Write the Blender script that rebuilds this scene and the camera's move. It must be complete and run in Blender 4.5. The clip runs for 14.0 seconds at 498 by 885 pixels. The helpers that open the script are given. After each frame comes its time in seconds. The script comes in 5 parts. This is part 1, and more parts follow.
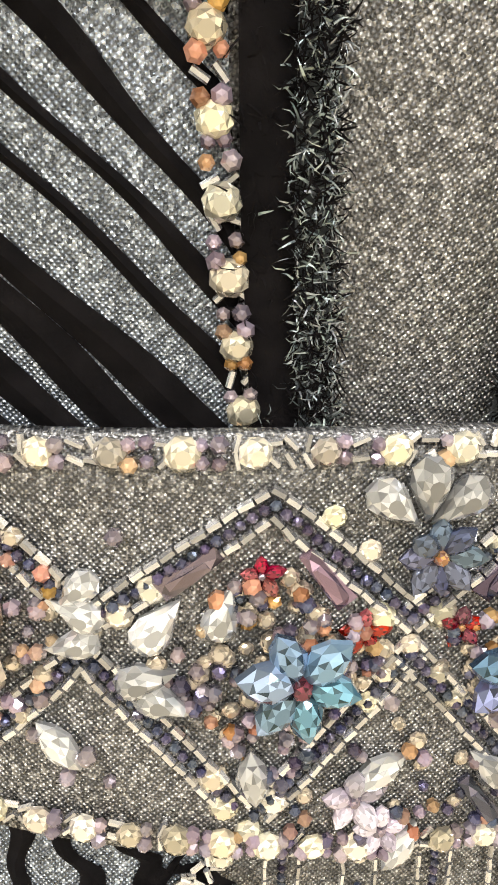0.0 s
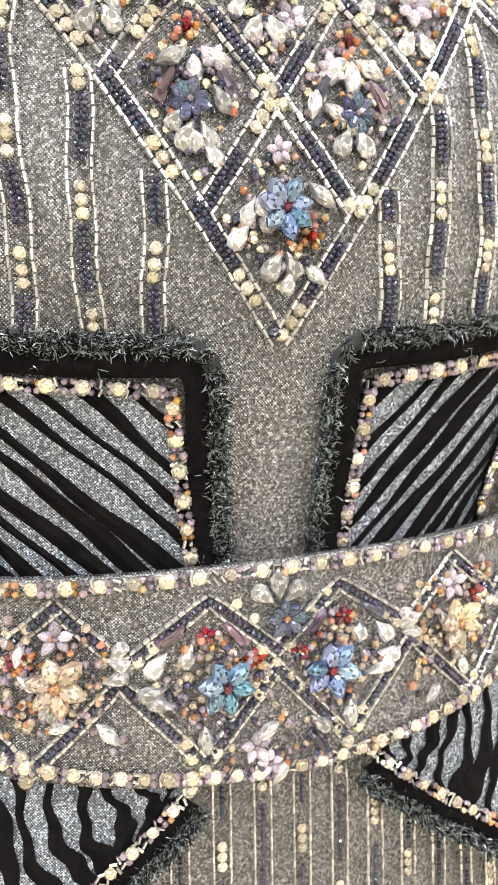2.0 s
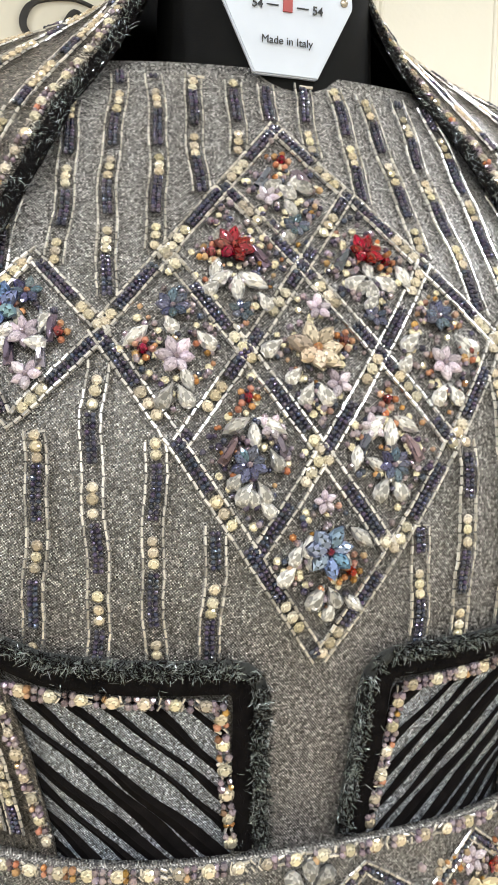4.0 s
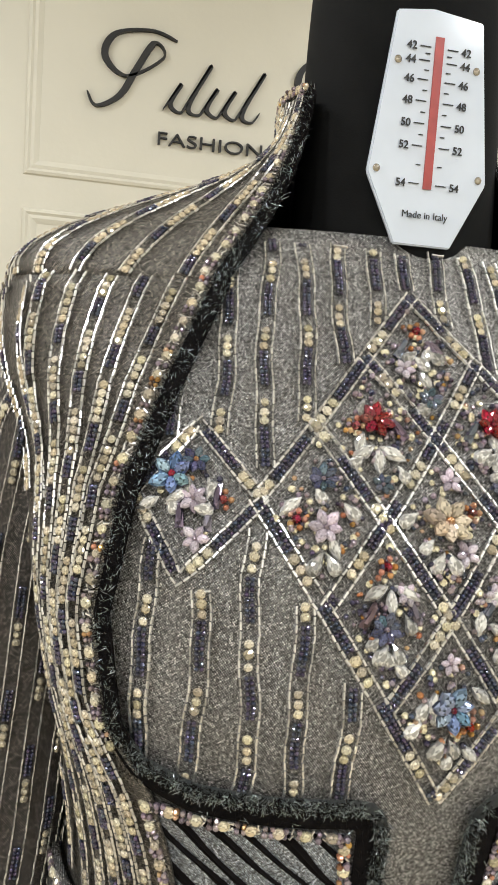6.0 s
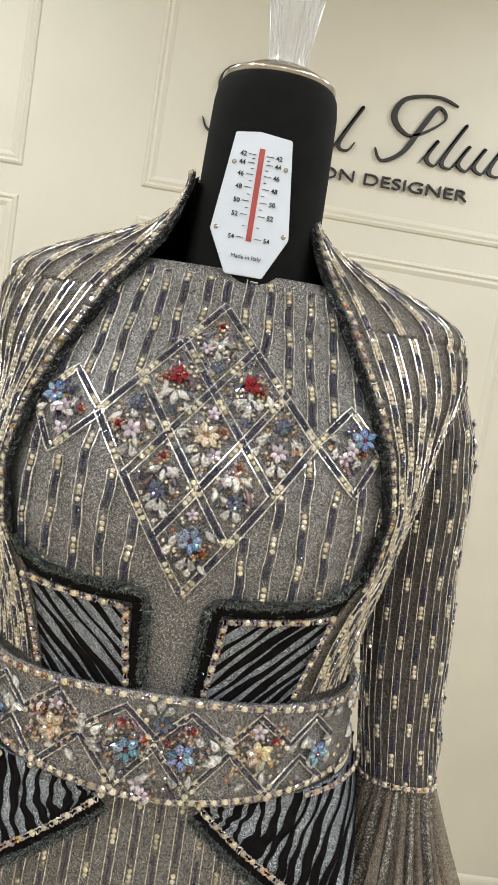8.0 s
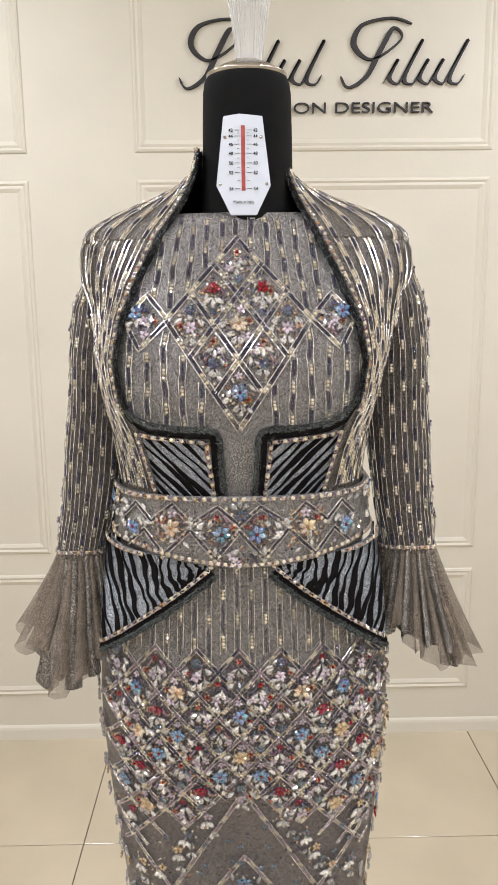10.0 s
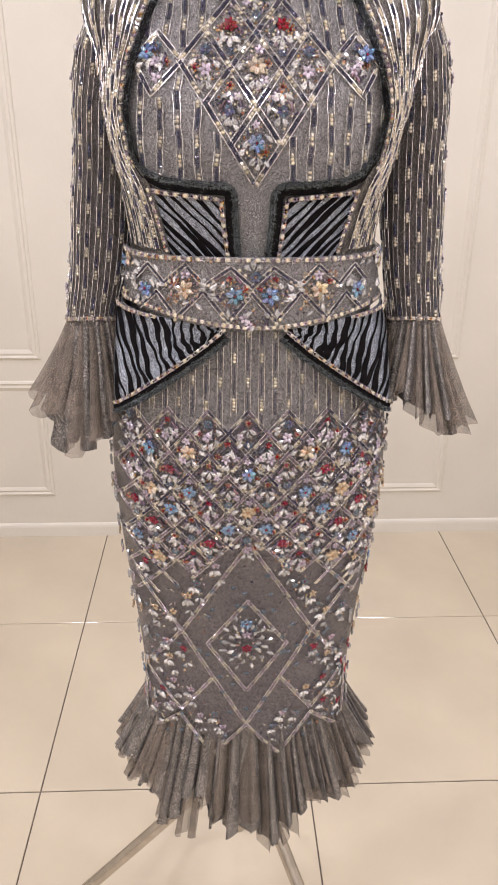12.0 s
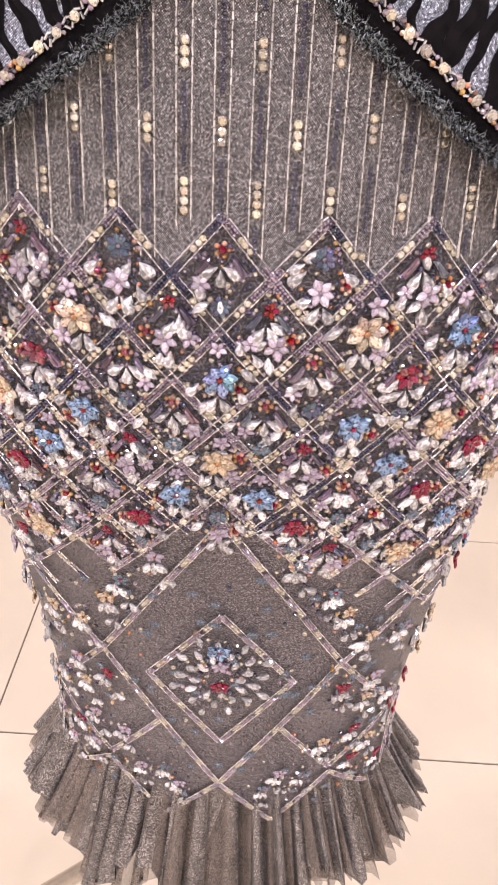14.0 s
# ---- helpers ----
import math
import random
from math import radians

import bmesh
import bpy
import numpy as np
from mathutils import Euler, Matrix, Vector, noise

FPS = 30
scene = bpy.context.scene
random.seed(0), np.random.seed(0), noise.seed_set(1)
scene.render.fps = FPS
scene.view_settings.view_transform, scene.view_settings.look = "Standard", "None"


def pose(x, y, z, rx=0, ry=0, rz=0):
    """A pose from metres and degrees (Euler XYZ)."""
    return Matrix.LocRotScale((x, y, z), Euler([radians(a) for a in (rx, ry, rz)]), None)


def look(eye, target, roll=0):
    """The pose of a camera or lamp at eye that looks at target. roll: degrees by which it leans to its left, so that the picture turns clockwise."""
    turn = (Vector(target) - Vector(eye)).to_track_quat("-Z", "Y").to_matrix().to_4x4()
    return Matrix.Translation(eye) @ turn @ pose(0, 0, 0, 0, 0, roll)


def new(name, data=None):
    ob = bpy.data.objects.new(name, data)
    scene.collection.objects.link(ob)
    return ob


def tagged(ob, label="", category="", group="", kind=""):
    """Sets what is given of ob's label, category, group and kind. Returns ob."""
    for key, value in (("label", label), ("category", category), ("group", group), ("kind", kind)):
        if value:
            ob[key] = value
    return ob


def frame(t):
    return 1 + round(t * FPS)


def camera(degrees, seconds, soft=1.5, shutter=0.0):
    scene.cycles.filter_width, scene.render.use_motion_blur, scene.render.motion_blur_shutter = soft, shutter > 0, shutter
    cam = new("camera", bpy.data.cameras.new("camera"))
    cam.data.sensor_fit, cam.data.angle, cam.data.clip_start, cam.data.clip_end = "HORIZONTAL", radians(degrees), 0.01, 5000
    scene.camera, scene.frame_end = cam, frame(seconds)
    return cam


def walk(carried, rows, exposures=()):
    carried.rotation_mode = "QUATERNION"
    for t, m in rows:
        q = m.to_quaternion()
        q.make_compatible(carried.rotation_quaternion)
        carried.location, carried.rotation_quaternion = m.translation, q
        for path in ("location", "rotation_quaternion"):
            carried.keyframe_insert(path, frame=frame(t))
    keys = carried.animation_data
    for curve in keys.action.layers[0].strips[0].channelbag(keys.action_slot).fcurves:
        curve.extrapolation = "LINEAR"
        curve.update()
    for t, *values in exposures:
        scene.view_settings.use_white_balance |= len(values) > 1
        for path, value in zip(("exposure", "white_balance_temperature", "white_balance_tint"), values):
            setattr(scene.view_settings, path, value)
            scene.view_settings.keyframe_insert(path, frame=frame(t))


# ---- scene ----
cam = camera(37.2, 14.0, 1.2)
PATH = [
    (0, (-0.04, 0.0, 1.719), (0.22, 1.891, 1.122), 0.6),
    (0.5, (-0.049, -0.044, 1.735), (0.335, 1.835, 1.165), -0.7),
    (1, (-0.06, -0.093, 1.749), (0.42, 1.79, 1.273), -0.6),
    (1.5, (-0.073, -0.122, 1.765), (0.459, 1.762, 1.358), -0.8),
    (2, (-0.084, -0.141, 1.781), (0.508, 1.734, 1.416), -1.1),
    (2.5, (-0.084, -0.146, 1.805), (0.523, 1.729, 1.462), -1.2),
    (2.7, (-0.083, -0.148, 1.818), (0.516, 1.732, 1.491), -0.9),
    (5, (-0.114, -0.167, 1.929), (0.39, 1.761, 1.757), 1.4),
    (5.5, (-0.125, -0.172, 1.946), (0.347, 1.762, 1.749), 0.9),
    (6, (-0.153, -0.175, 1.959), (0.277, 1.767, 1.755), 4.0),
    (6.5, (-0.171, -0.186, 1.973), (0.244, 1.763, 1.801), 7.1),
    (7, (-0.163, -0.218, 1.973), (0.272, 1.727, 1.8), 10.1),
    (7.5, (-0.087, -0.318, 1.966), (0.138, 1.66, 1.766), 10.9),
    (8, (0.017, -0.451, 1.96), (0.112, 1.535, 1.738), 9.3),
    (8.5, (0.074, -0.532, 1.938), (0.08, 1.447, 1.65), 4.6),
    (9, (0.063, -0.604, 1.922), (0.044, 1.37, 1.603), 0.1),
    (9.2, (0.047, -0.641, 1.922), (0.054, 1.332, 1.598), -0.5),
    (11.3, (-0.031, -0.873, 1.886), (0.044, 1.021, 1.249), 0.1),
    (11.5, (-0.04, -0.856, 1.874), (0.051, 1.015, 1.171), 0.2),
    (12, (-0.035, -0.811, 1.845), (0.045, 1.016, 1.034), 0.6),
    (12.5, (-0.016, -0.734, 1.812), (0.048, 1.052, 0.913), 0.5),
    (13, (0.005, -0.592, 1.762), (0.022, 1.154, 0.788), 1.3),
    (13.5, (0.022, -0.417, 1.691), (0.015, 1.28, 0.633), 2.8),
    (14, (0.031, -0.254, 1.593), (0.003, 1.402, 0.471), 2.9),
]
walk(cam, [(t, look(eye, target, roll)) for t, eye, target, roll in PATH],
     [(0.0, 0.22, 5950, 9), (0.5, 0.5, 5900, 10), (1.0, 0.54, 5930, 14), (2.0, 0.3, 5780, 11), (2.7, 0.15, 5750, 10), (5.0, -0.45, 5950, 6), (7.0, -0.58, 5950, 7), (9.0, -0.5, 5850, 9), (11.5, -0.42, 5830, 23), (12.5, -0.32, 5830, 25), (14.0, 0.06, 5850, 33)])


# ---- world, lights ----
world = bpy.data.worlds.new("world")
scene.world = world
world.use_nodes = True
world.node_tree.nodes["Background"].inputs[0].default_value = (1.0, 0.97, 0.93, 1)
world.node_tree.nodes["Background"].inputs[1].default_value = 0.15
WALL_Y, CEIL_Z = 2.28, 3.6
X_L, X_R, Y_B = -2.9, 3.1, -3.2


def lamp(x, y, z, size, watts, colour=(1.0, 0.965, 0.93)):
    data = bpy.data.lights.new("downlight", "AREA")
    data.shape, data.size, data.energy, data.color = "DISK", size, watts, colour
    ob = new("downlight_lamp", data)
    ob.matrix_basis = pose(x, y, z)
    return ob


# Assumed ceiling lamps, out of view; places chosen to light the room
LAMPS = [(-1.3, -2.5), (0.1, -2.5), (1.5, -2.5), (-1.3, -1.1), (1.5, -1.1), (-1.3, -0.1), (1.5, -0.1), (-1.3, 1.2), (1.5, 1.2)]
for lx, ly in LAMPS:
    lamp(lx, ly, CEIL_Z - 0.03, 0.17, 30)


# ---- materials ----
def material(name, colour, rough=0.5, metal=0.0, vary=0.0, vary_scale=20.0, bump=0.0, bump_scale=200.0, hue=0.0, sparkle=0.0,
             sparkle_scale=900.0, film=0.0, transmission=0.0, coat=0.0, sheen=0.0, per="object", alpha=1.0, facet_glint=0.0, spec=0.5, weave=0.0):
    m = bpy.data.materials.new(name)
    m.use_nodes = True
    nt = m.node_tree
    b = nt.nodes["Principled BSDF"]
    b.inputs["Roughness"].default_value = rough
    b.inputs["Metallic"].default_value = metal
    b.inputs["Transmission Weight"].default_value = transmission
    b.inputs["Coat Weight"].default_value = coat
    b.inputs["Sheen Weight"].default_value = sheen
    b.inputs["Thin Film Thickness"].default_value = film
    b.inputs["Alpha"].default_value = alpha
    b.inputs["Specular IOR Level"].default_value = spec
    tc = nt.nodes.new("ShaderNodeTexCoord")
    rgb = nt.nodes.new("ShaderNodeRGB")
    rgb.outputs[0].default_value = (*colour, 1)
    out = rgb.outputs[0]
    if vary:
        n = nt.nodes.new("ShaderNodeTexNoise")
        n.inputs["Scale"].default_value, n.inputs["Detail"].default_value = vary_scale, 6
        nt.links.new(tc.outputs["Object"], n.inputs["Vector"])
        r = nt.nodes.new("ShaderNodeMapRange")
        r.inputs[1].default_value, r.inputs[2].default_value = 0.3, 0.7
        r.inputs[3].default_value, r.inputs[4].default_value = 1 - vary, 1 + vary
        nt.links.new(n.outputs[0], r.inputs[0])
        mul = nt.nodes.new("ShaderNodeVectorMath")
        mul.operation = "SCALE"
        nt.links.new(out, mul.inputs[0])
        nt.links.new(r.outputs[0], mul.inputs[3])
        out = mul.outputs[0]
    if hue:
        if per == "object":
            src = nt.nodes.new("ShaderNodeObjectInfo").outputs["Random"]
        else:
            src = nt.nodes.new("ShaderNodeNewGeometry").outputs["Random Per Island"]
        hs = nt.nodes.new("ShaderNodeHueSaturation")
        for i, (lo, hi, k) in enumerate(((0.5 - hue * 0.5, 0.5 + hue * 0.5, 1.0), (0.7, 1.25, 7.3), (0.55, 1.35, 13.7))):
            f = nt.nodes.new("ShaderNodeMath")
            f.operation = "MULTIPLY"
            f.inputs[1].default_value = k
            g = nt.nodes.new("ShaderNodeMath")
            g.operation = "FRACT"
            r = nt.nodes.new("ShaderNodeMapRange")
            r.inputs[3].default_value, r.inputs[4].default_value = lo, hi
            nt.links.new(src, f.inputs[0])
            nt.links.new(f.outputs[0], g.inputs[0])
            nt.links.new(g.outputs[0], r.inputs[0])
            nt.links.new(r.outputs[0], hs.inputs[i])
        nt.links.new(out, hs.inputs["Color"])
        out = hs.outputs[0]
    # Reflections inside cut stones painted in: each face's colour dimmed or raised at random
    if facet_glint:
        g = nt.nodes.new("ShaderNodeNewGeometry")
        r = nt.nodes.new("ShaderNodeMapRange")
        r.inputs[3].default_value, r.inputs[4].default_value = 1 - facet_glint, 1 + 0.25 * facet_glint
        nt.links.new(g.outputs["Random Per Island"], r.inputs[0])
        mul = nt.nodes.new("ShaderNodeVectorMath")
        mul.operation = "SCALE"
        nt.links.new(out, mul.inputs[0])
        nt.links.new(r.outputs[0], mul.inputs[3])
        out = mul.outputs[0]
    # Glints painted into the cloth's colour: most cells dulled, a few far brighter
    if sparkle:
        v = nt.nodes.new("ShaderNodeTexVoronoi")
        v.inputs["Scale"].default_value, v.inputs["Randomness"].default_value = sparkle_scale, 0.5
        nt.links.new(tc.outputs["Object"], v.inputs["Vector"])
        r = nt.nodes.new("ShaderNodeMapRange")
        sep = nt.nodes.new("ShaderNodeSeparateColor")
        nt.links.new(v.outputs["Color"], sep.inputs[0])
        r.inputs[3].default_value, r.inputs[4].default_value = 1 - 0.6 * sparkle, 1 + 2.4 * sparkle
        skew = nt.nodes.new("ShaderNodeMath")
        skew.operation = "POWER"
        skew.inputs[1].default_value = 3.0
        nt.links.new(sep.outputs[0], skew.inputs[0])
        nt.links.new(skew.outputs[0], r.inputs[0])
        mul = nt.nodes.new("ShaderNodeVectorMath")
        mul.operation = "SCALE"
        nt.links.new(out, mul.inputs[0])
        nt.links.new(r.outputs[0], mul.inputs[3])
        out = mul.outputs[0]
        rr = nt.nodes.new("ShaderNodeMapRange")
        rr.inputs[3].default_value, rr.inputs[4].default_value = max(rough - 0.22, 0.08), min(rough + 0.22, 1)
        nt.links.new(sep.outputs[1], rr.inputs[0])
        nt.links.new(rr.outputs[0], b.inputs["Roughness"])
        nb = nt.nodes.new("ShaderNodeBump")
        nb.inputs["Strength"].default_value, nb.inputs["Distance"].default_value = 0.8, 0.0006
        nt.links.new(sep.outputs[2], nb.inputs["Height"])
        nt.links.new(nb.outputs[0], b.inputs["Normal"])
    if weave:
        waves = []
        for turn in (38, -52):
            mp = nt.nodes.new("ShaderNodeMapping")
            mp.inputs["Rotation"].default_value = (0, radians(turn), 0)
            w = nt.nodes.new("ShaderNodeTexWave")
            w.inputs["Scale"].default_value, w.inputs["Distortion"].default_value = 0.314 / weave, 1.0
            w.inputs["Detail"].default_value, w.inputs["Detail Scale"].default_value = 1.0, 1.6
            nt.links.new(tc.outputs["Object"], mp.inputs["Vector"])
            nt.links.new(mp.outputs[0], w.inputs["Vector"])
            waves.append(w.outputs["Fac"])
        pr = nt.nodes.new("ShaderNodeMath")
        pr.operation = "MULTIPLY"
        nt.links.new(waves[0], pr.inputs[0])
        nt.links.new(waves[1], pr.inputs[1])
        r = nt.nodes.new("ShaderNodeMapRange")
        r.inputs[2].default_value, r.inputs[3].default_value, r.inputs[4].default_value = 0.8, 0.5, 1.75
        nt.links.new(pr.outputs[0], r.inputs[0])
        mul = nt.nodes.new("ShaderNodeVectorMath")
        mul.operation = "SCALE"
        nt.links.new(out, mul.inputs[0])
        nt.links.new(r.outputs[0], mul.inputs[3])
        out = mul.outputs[0]
        nb = nt.nodes.new("ShaderNodeBump")
        nb.inputs["Strength"].default_value, nb.inputs["Distance"].default_value = 0.9, weave * 0.45
        nt.links.new(pr.outputs[0], nb.inputs["Height"])
        nt.links.new(nb.outputs[0], b.inputs["Normal"])
    if bump:
        n = nt.nodes.new("ShaderNodeTexNoise")
        n.inputs["Scale"].default_value, n.inputs["Detail"].default_value = bump_scale, 4
        nt.links.new(tc.outputs["Object"], n.inputs["Vector"])
        nb = nt.nodes.new("ShaderNodeBump")
        nb.inputs["Strength"].default_value, nb.inputs["Distance"].default_value = bump, 0.4 / bump_scale
        nt.links.new(n.outputs[0], nb.inputs["Height"])
        nt.links.new(nb.outputs[0], b.inputs["Normal"])
    nt.links.new(out, b.inputs["Base Color"])
    return m


M_WALL = material("cream_wall_paint", (0.645, 0.61, 0.517), 0.6, vary=0.03, vary_scale=3, bump=0.08, bump_scale=60)
M_CEIL = material("ceiling_paint", (0.8, 0.78, 0.72), 0.8, vary=0.02, vary_scale=2)
M_TILE = material("beige_polished_tile", (0.545, 0.476, 0.352), 0.13, vary=0.07, vary_scale=2.5, bump=0.02, bump_scale=8, coat=0.3)
M_GROUT = material("grout", (0.14, 0.115, 0.09), 0.9, vary=0.2, vary_scale=30)
M_LAME = material("silver_lame", (0.265, 0.256, 0.248), 0.34, 0.65, vary=0.05, vary_scale=14, sparkle=0.7, sparkle_scale=1250, weave=0.0009)
M_SHRUG = material("taupe_net_over_lame", (0.13, 0.117, 0.10), 0.4, 0.5, vary=0.07, vary_scale=14, sparkle=0.8, sparkle_scale=1150, weave=0.0009)
M_LAME_DARK = material("grey_net_over_lining", (0.185, 0.17, 0.17), 0.42, 0.5, vary=0.07, vary_scale=12, sparkle=0.8, sparkle_scale=1100, weave=0.0009)
M_NET = material("sheer_dark_net", (0.088, 0.078, 0.07), 0.5, 0.4, vary=0.10, vary_scale=12, sparkle=0.8, sparkle_scale=1100, weave=0.0009)
M_SILVERSTRIPE = material("silver_stripe", (0.34, 0.37, 0.42), 0.34, 0.7, vary=0.15, vary_scale=60, sparkle=0.7, sparkle_scale=1250, weave=0.00085)
M_VELVET = material("black_velvet", (0.0065, 0.0055, 0.0056), 0.95, vary=0.4, vary_scale=150, bump=0.5, bump_scale=1200, spec=0.07)
M_FRINGE = material("black_metallic_fringe", (0.33, 0.375, 0.38), 0.25, 0.7, hue=0.2, per="island")
M_FRINGE_BASE = material("frayed_ribbon_ground", (0.028, 0.031, 0.032), 0.7, 0.2, vary=0.4, vary_scale=400, bump=0.5, bump_scale=1200)
M_TULLE = material("grey_tulle", (0.23, 0.19, 0.15), 0.75, 0.0, vary=0.2, vary_scale=30, sparkle=0.35, sparkle_scale=900, alpha=0.55, spec=0.2)
M_GLITTER = material("glitter_tulle", (0.185, 0.172, 0.158), 0.42, 0.5, vary=0.3, vary_scale=40, sparkle=0.9, sparkle_scale=800)
M_BUGLE = material("silver_bugle", (0.70, 0.685, 0.67), 0.2, 0.8, hue=0.03, per="island")
M_NAVY = material("navy_bead", (0.085, 0.082, 0.14), 0.14, 0.6, hue=0.14, per="island", coat=0.7)
# Cut stones: dark and bright reflections are part of their base colour
M_GOLD = material("champagne_rhinestone", (1.0, 0.90, 0.70), 0.05, 0.68, hue=0.04, facet_glint=0.62, coat=0.5)
M_CRYSTAL = material("clear_crystal", (0.99, 0.985, 0.98), 0.04, 0.65, hue=0.02, facet_glint=0.6, coat=0.5)
M_BLUE = material("blue_crystal", (0.30, 0.45, 0.70), 0.05, 0.5, hue=0.10, film=420, facet_glint=0.9, coat=0.8)
M_LILAC = material("lilac_crystal", (0.66, 0.57, 0.66), 0.08, 0.35, hue=0.06, facet_glint=0.45, coat=0.5)
M_PEACH = material("peach_crystal", (0.80, 0.65, 0.47), 0.06, 0.45, hue=0.05, facet_glint=0.68, coat=0.7)
M_RED = material("red_crystal", (0.33, 0.012, 0.03), 0.06, 0.4, hue=0.04, facet_glint=0.85, coat=0.7)
M_TEAL = material("petrol_crystal", (0.12, 0.15, 0.22), 0.08, 0.45, hue=0.12, facet_glint=0.75, coat=0.6)
M_AMBER = material("amber_bead", (0.50, 0.27, 0.145), 0.10, 0.45, hue=0.06, per="island", coat=0.7)
M_SMOKE = material("smoky_bead", (0.36, 0.29, 0.34), 0.10, 0.6, hue=0.2, per="island", coat=0.7)
M_TUBE = material("iridescent_bugle", (0.33, 0.26, 0.36), 0.10, 0.75, hue=0.35, film=450, facet_glint=0.75)
M_NECK = material("black_jersey", (0.006, 0.006, 0.006), 0.85, spec=0.12, vary=0.2, vary_scale=60, bump=0.2, bump_scale=900)
M_CHROME = material("brushed_chrome", (0.50, 0.46, 0.41), 0.16, 1.0, vary=0.12, vary_scale=30)
M_PLATE = material("white_enamel_plate", (0.63, 0.68, 0.78), 0.12, 0.0, vary=0.03, vary_scale=40, coat=0.6)
M_INK = material("black_ink", (0.02, 0.02, 0.022), 0.5, vary=0.1, vary_scale=50)
M_REDSTRIP = material("red_gauge_strip", (0.36, 0.055, 0.05), 0.35, vary=0.15, vary_scale=90)
M_CLEAR = material("clear_ribbed_acrylic", (0.93, 0.94, 0.95), 0.08, 0.0, transmission=0.75, vary=0.02, vary_scale=20)
M_SIGN = material("black_acrylic_letter", (0.015, 0.014, 0.014), 0.55, vary=0.1, vary_scale=40)
M_LAMP = bpy.data.materials.new("lamp_glow")
M_LAMP.use_nodes = True
M_LAMP.node_tree.nodes["Principled BSDF"].inputs["Emission Color"].default_value = (1, 0.9, 0.76, 1)
M_LAMP.node_tree.nodes["Principled BSDF"].inputs["Emission Strength"].default_value = 8.0


# ---- mesh helpers ----
def link(name, me, mat, parent=None, label="", kind=""):
    if mat and not me.materials:
        me.materials.append(mat)
    ob = new(name, me)
    if parent:
        ob.parent = parent
    return tagged(ob, label, kind=kind)


def part(name, bm, mat, parent=None, label="", smooth=False, kind=""):
    me = bpy.data.meshes.new(name)
    bm.to_mesh(me)
    bm.free()
    if smooth:
        me.shade_smooth()
    return link(name, me, mat, parent, label, kind)


def from_lists(name, verts, faces, mat, parent=None, label="", smooth=True, kind=""):
    me = bpy.data.meshes.new(name)
    me.from_pydata([tuple(v) for v in verts], [], faces)
    me.update()
    if smooth:
        me.shade_smooth()
    return link(name, me, mat, parent, label, kind)


def empty(name, label, category, group="", kind=""):
    return tagged(new(name), label, category, group, kind)


def box(bm, x0, x1, y0, y1, z0, z1):
    v = [bm.verts.new((x, y, z)) for x in (x0, x1) for y in (y0, y1) for z in (z0, z1)]
    for f in ((0, 1, 3, 2), (4, 6, 7, 5), (0, 4, 5, 1), (2, 3, 7, 6), (0, 2, 6, 4), (1, 5, 7, 3)):
        bm.faces.new([v[i] for i in f])


def grid(name, rows, mat, parent, label="", closed=False, thick=0.0, kind=""):
    """A sheet through rows of points."""
    verts = [p for r in rows for p in r]
    n = len(rows[0])
    faces = []
    for i in range(len(rows) - 1):
        for j in range(n if closed else n - 1):
            k = (j + 1) % n
            faces.append((i * n + j, i * n + k, (i + 1) * n + k, (i + 1) * n + j))
    ob = from_lists(name, verts, faces, mat, parent, label, kind=kind)
    if thick:
        s = ob.modifiers.new("thickness", "SOLIDIFY")
        s.thickness, s.offset = thick, 0
    return ob


def lathe(bm, x, y, profile, n=32, flute=0.0, flutes=0):
    rings = []
    for z, r in profile:
        rings.append([bm.verts.new((x + r * (1 + (flute * math.cos(flutes * 2 * math.pi * k / n) if flutes else 0)) * math.cos(2 * math.pi * k / n),
                                    y + r * (1 + (flute * math.cos(flutes * 2 * math.pi * k / n) if flutes else 0)) * math.sin(2 * math.pi * k / n), z)) for k in range(n)])
    for a, b in zip(rings, rings[1:]):
        for k in range(n):
            bm.faces.new((a[k], a[(k + 1) % n], b[(k + 1) % n], b[k]))
    bm.faces.new(rings[0][::-1])
    bm.faces.new(rings[-1])


def tube(bm, pts, r, n=8):
    rings = []
    for i, p in enumerate(pts):
        d = (Vector(pts[min(i + 1, len(pts) - 1)]) - Vector(pts[max(i - 1, 0)])).normalized()
        u = d.orthogonal().normalized() if abs(d.z) > 0.95 else d.cross(Vector((0, 0, 1))).normalized()
        w = d.cross(u)
        rr = r[i] if isinstance(r, (list, tuple)) else r
        rings.append([bm.verts.new(Vector(p) + rr * (math.cos(2 * math.pi * k / n) * u + math.sin(2 * math.pi * k / n) * w)) for k in range(n)])
    for a, b in zip(rings, rings[1:]):
        for k in range(n):
            bm.faces.new((a[k], a[(k + 1) % n], b[(k + 1) % n], b[k]))
    bm.faces.new(rings[0][::-1])
    bm.faces.new(rings[-1])


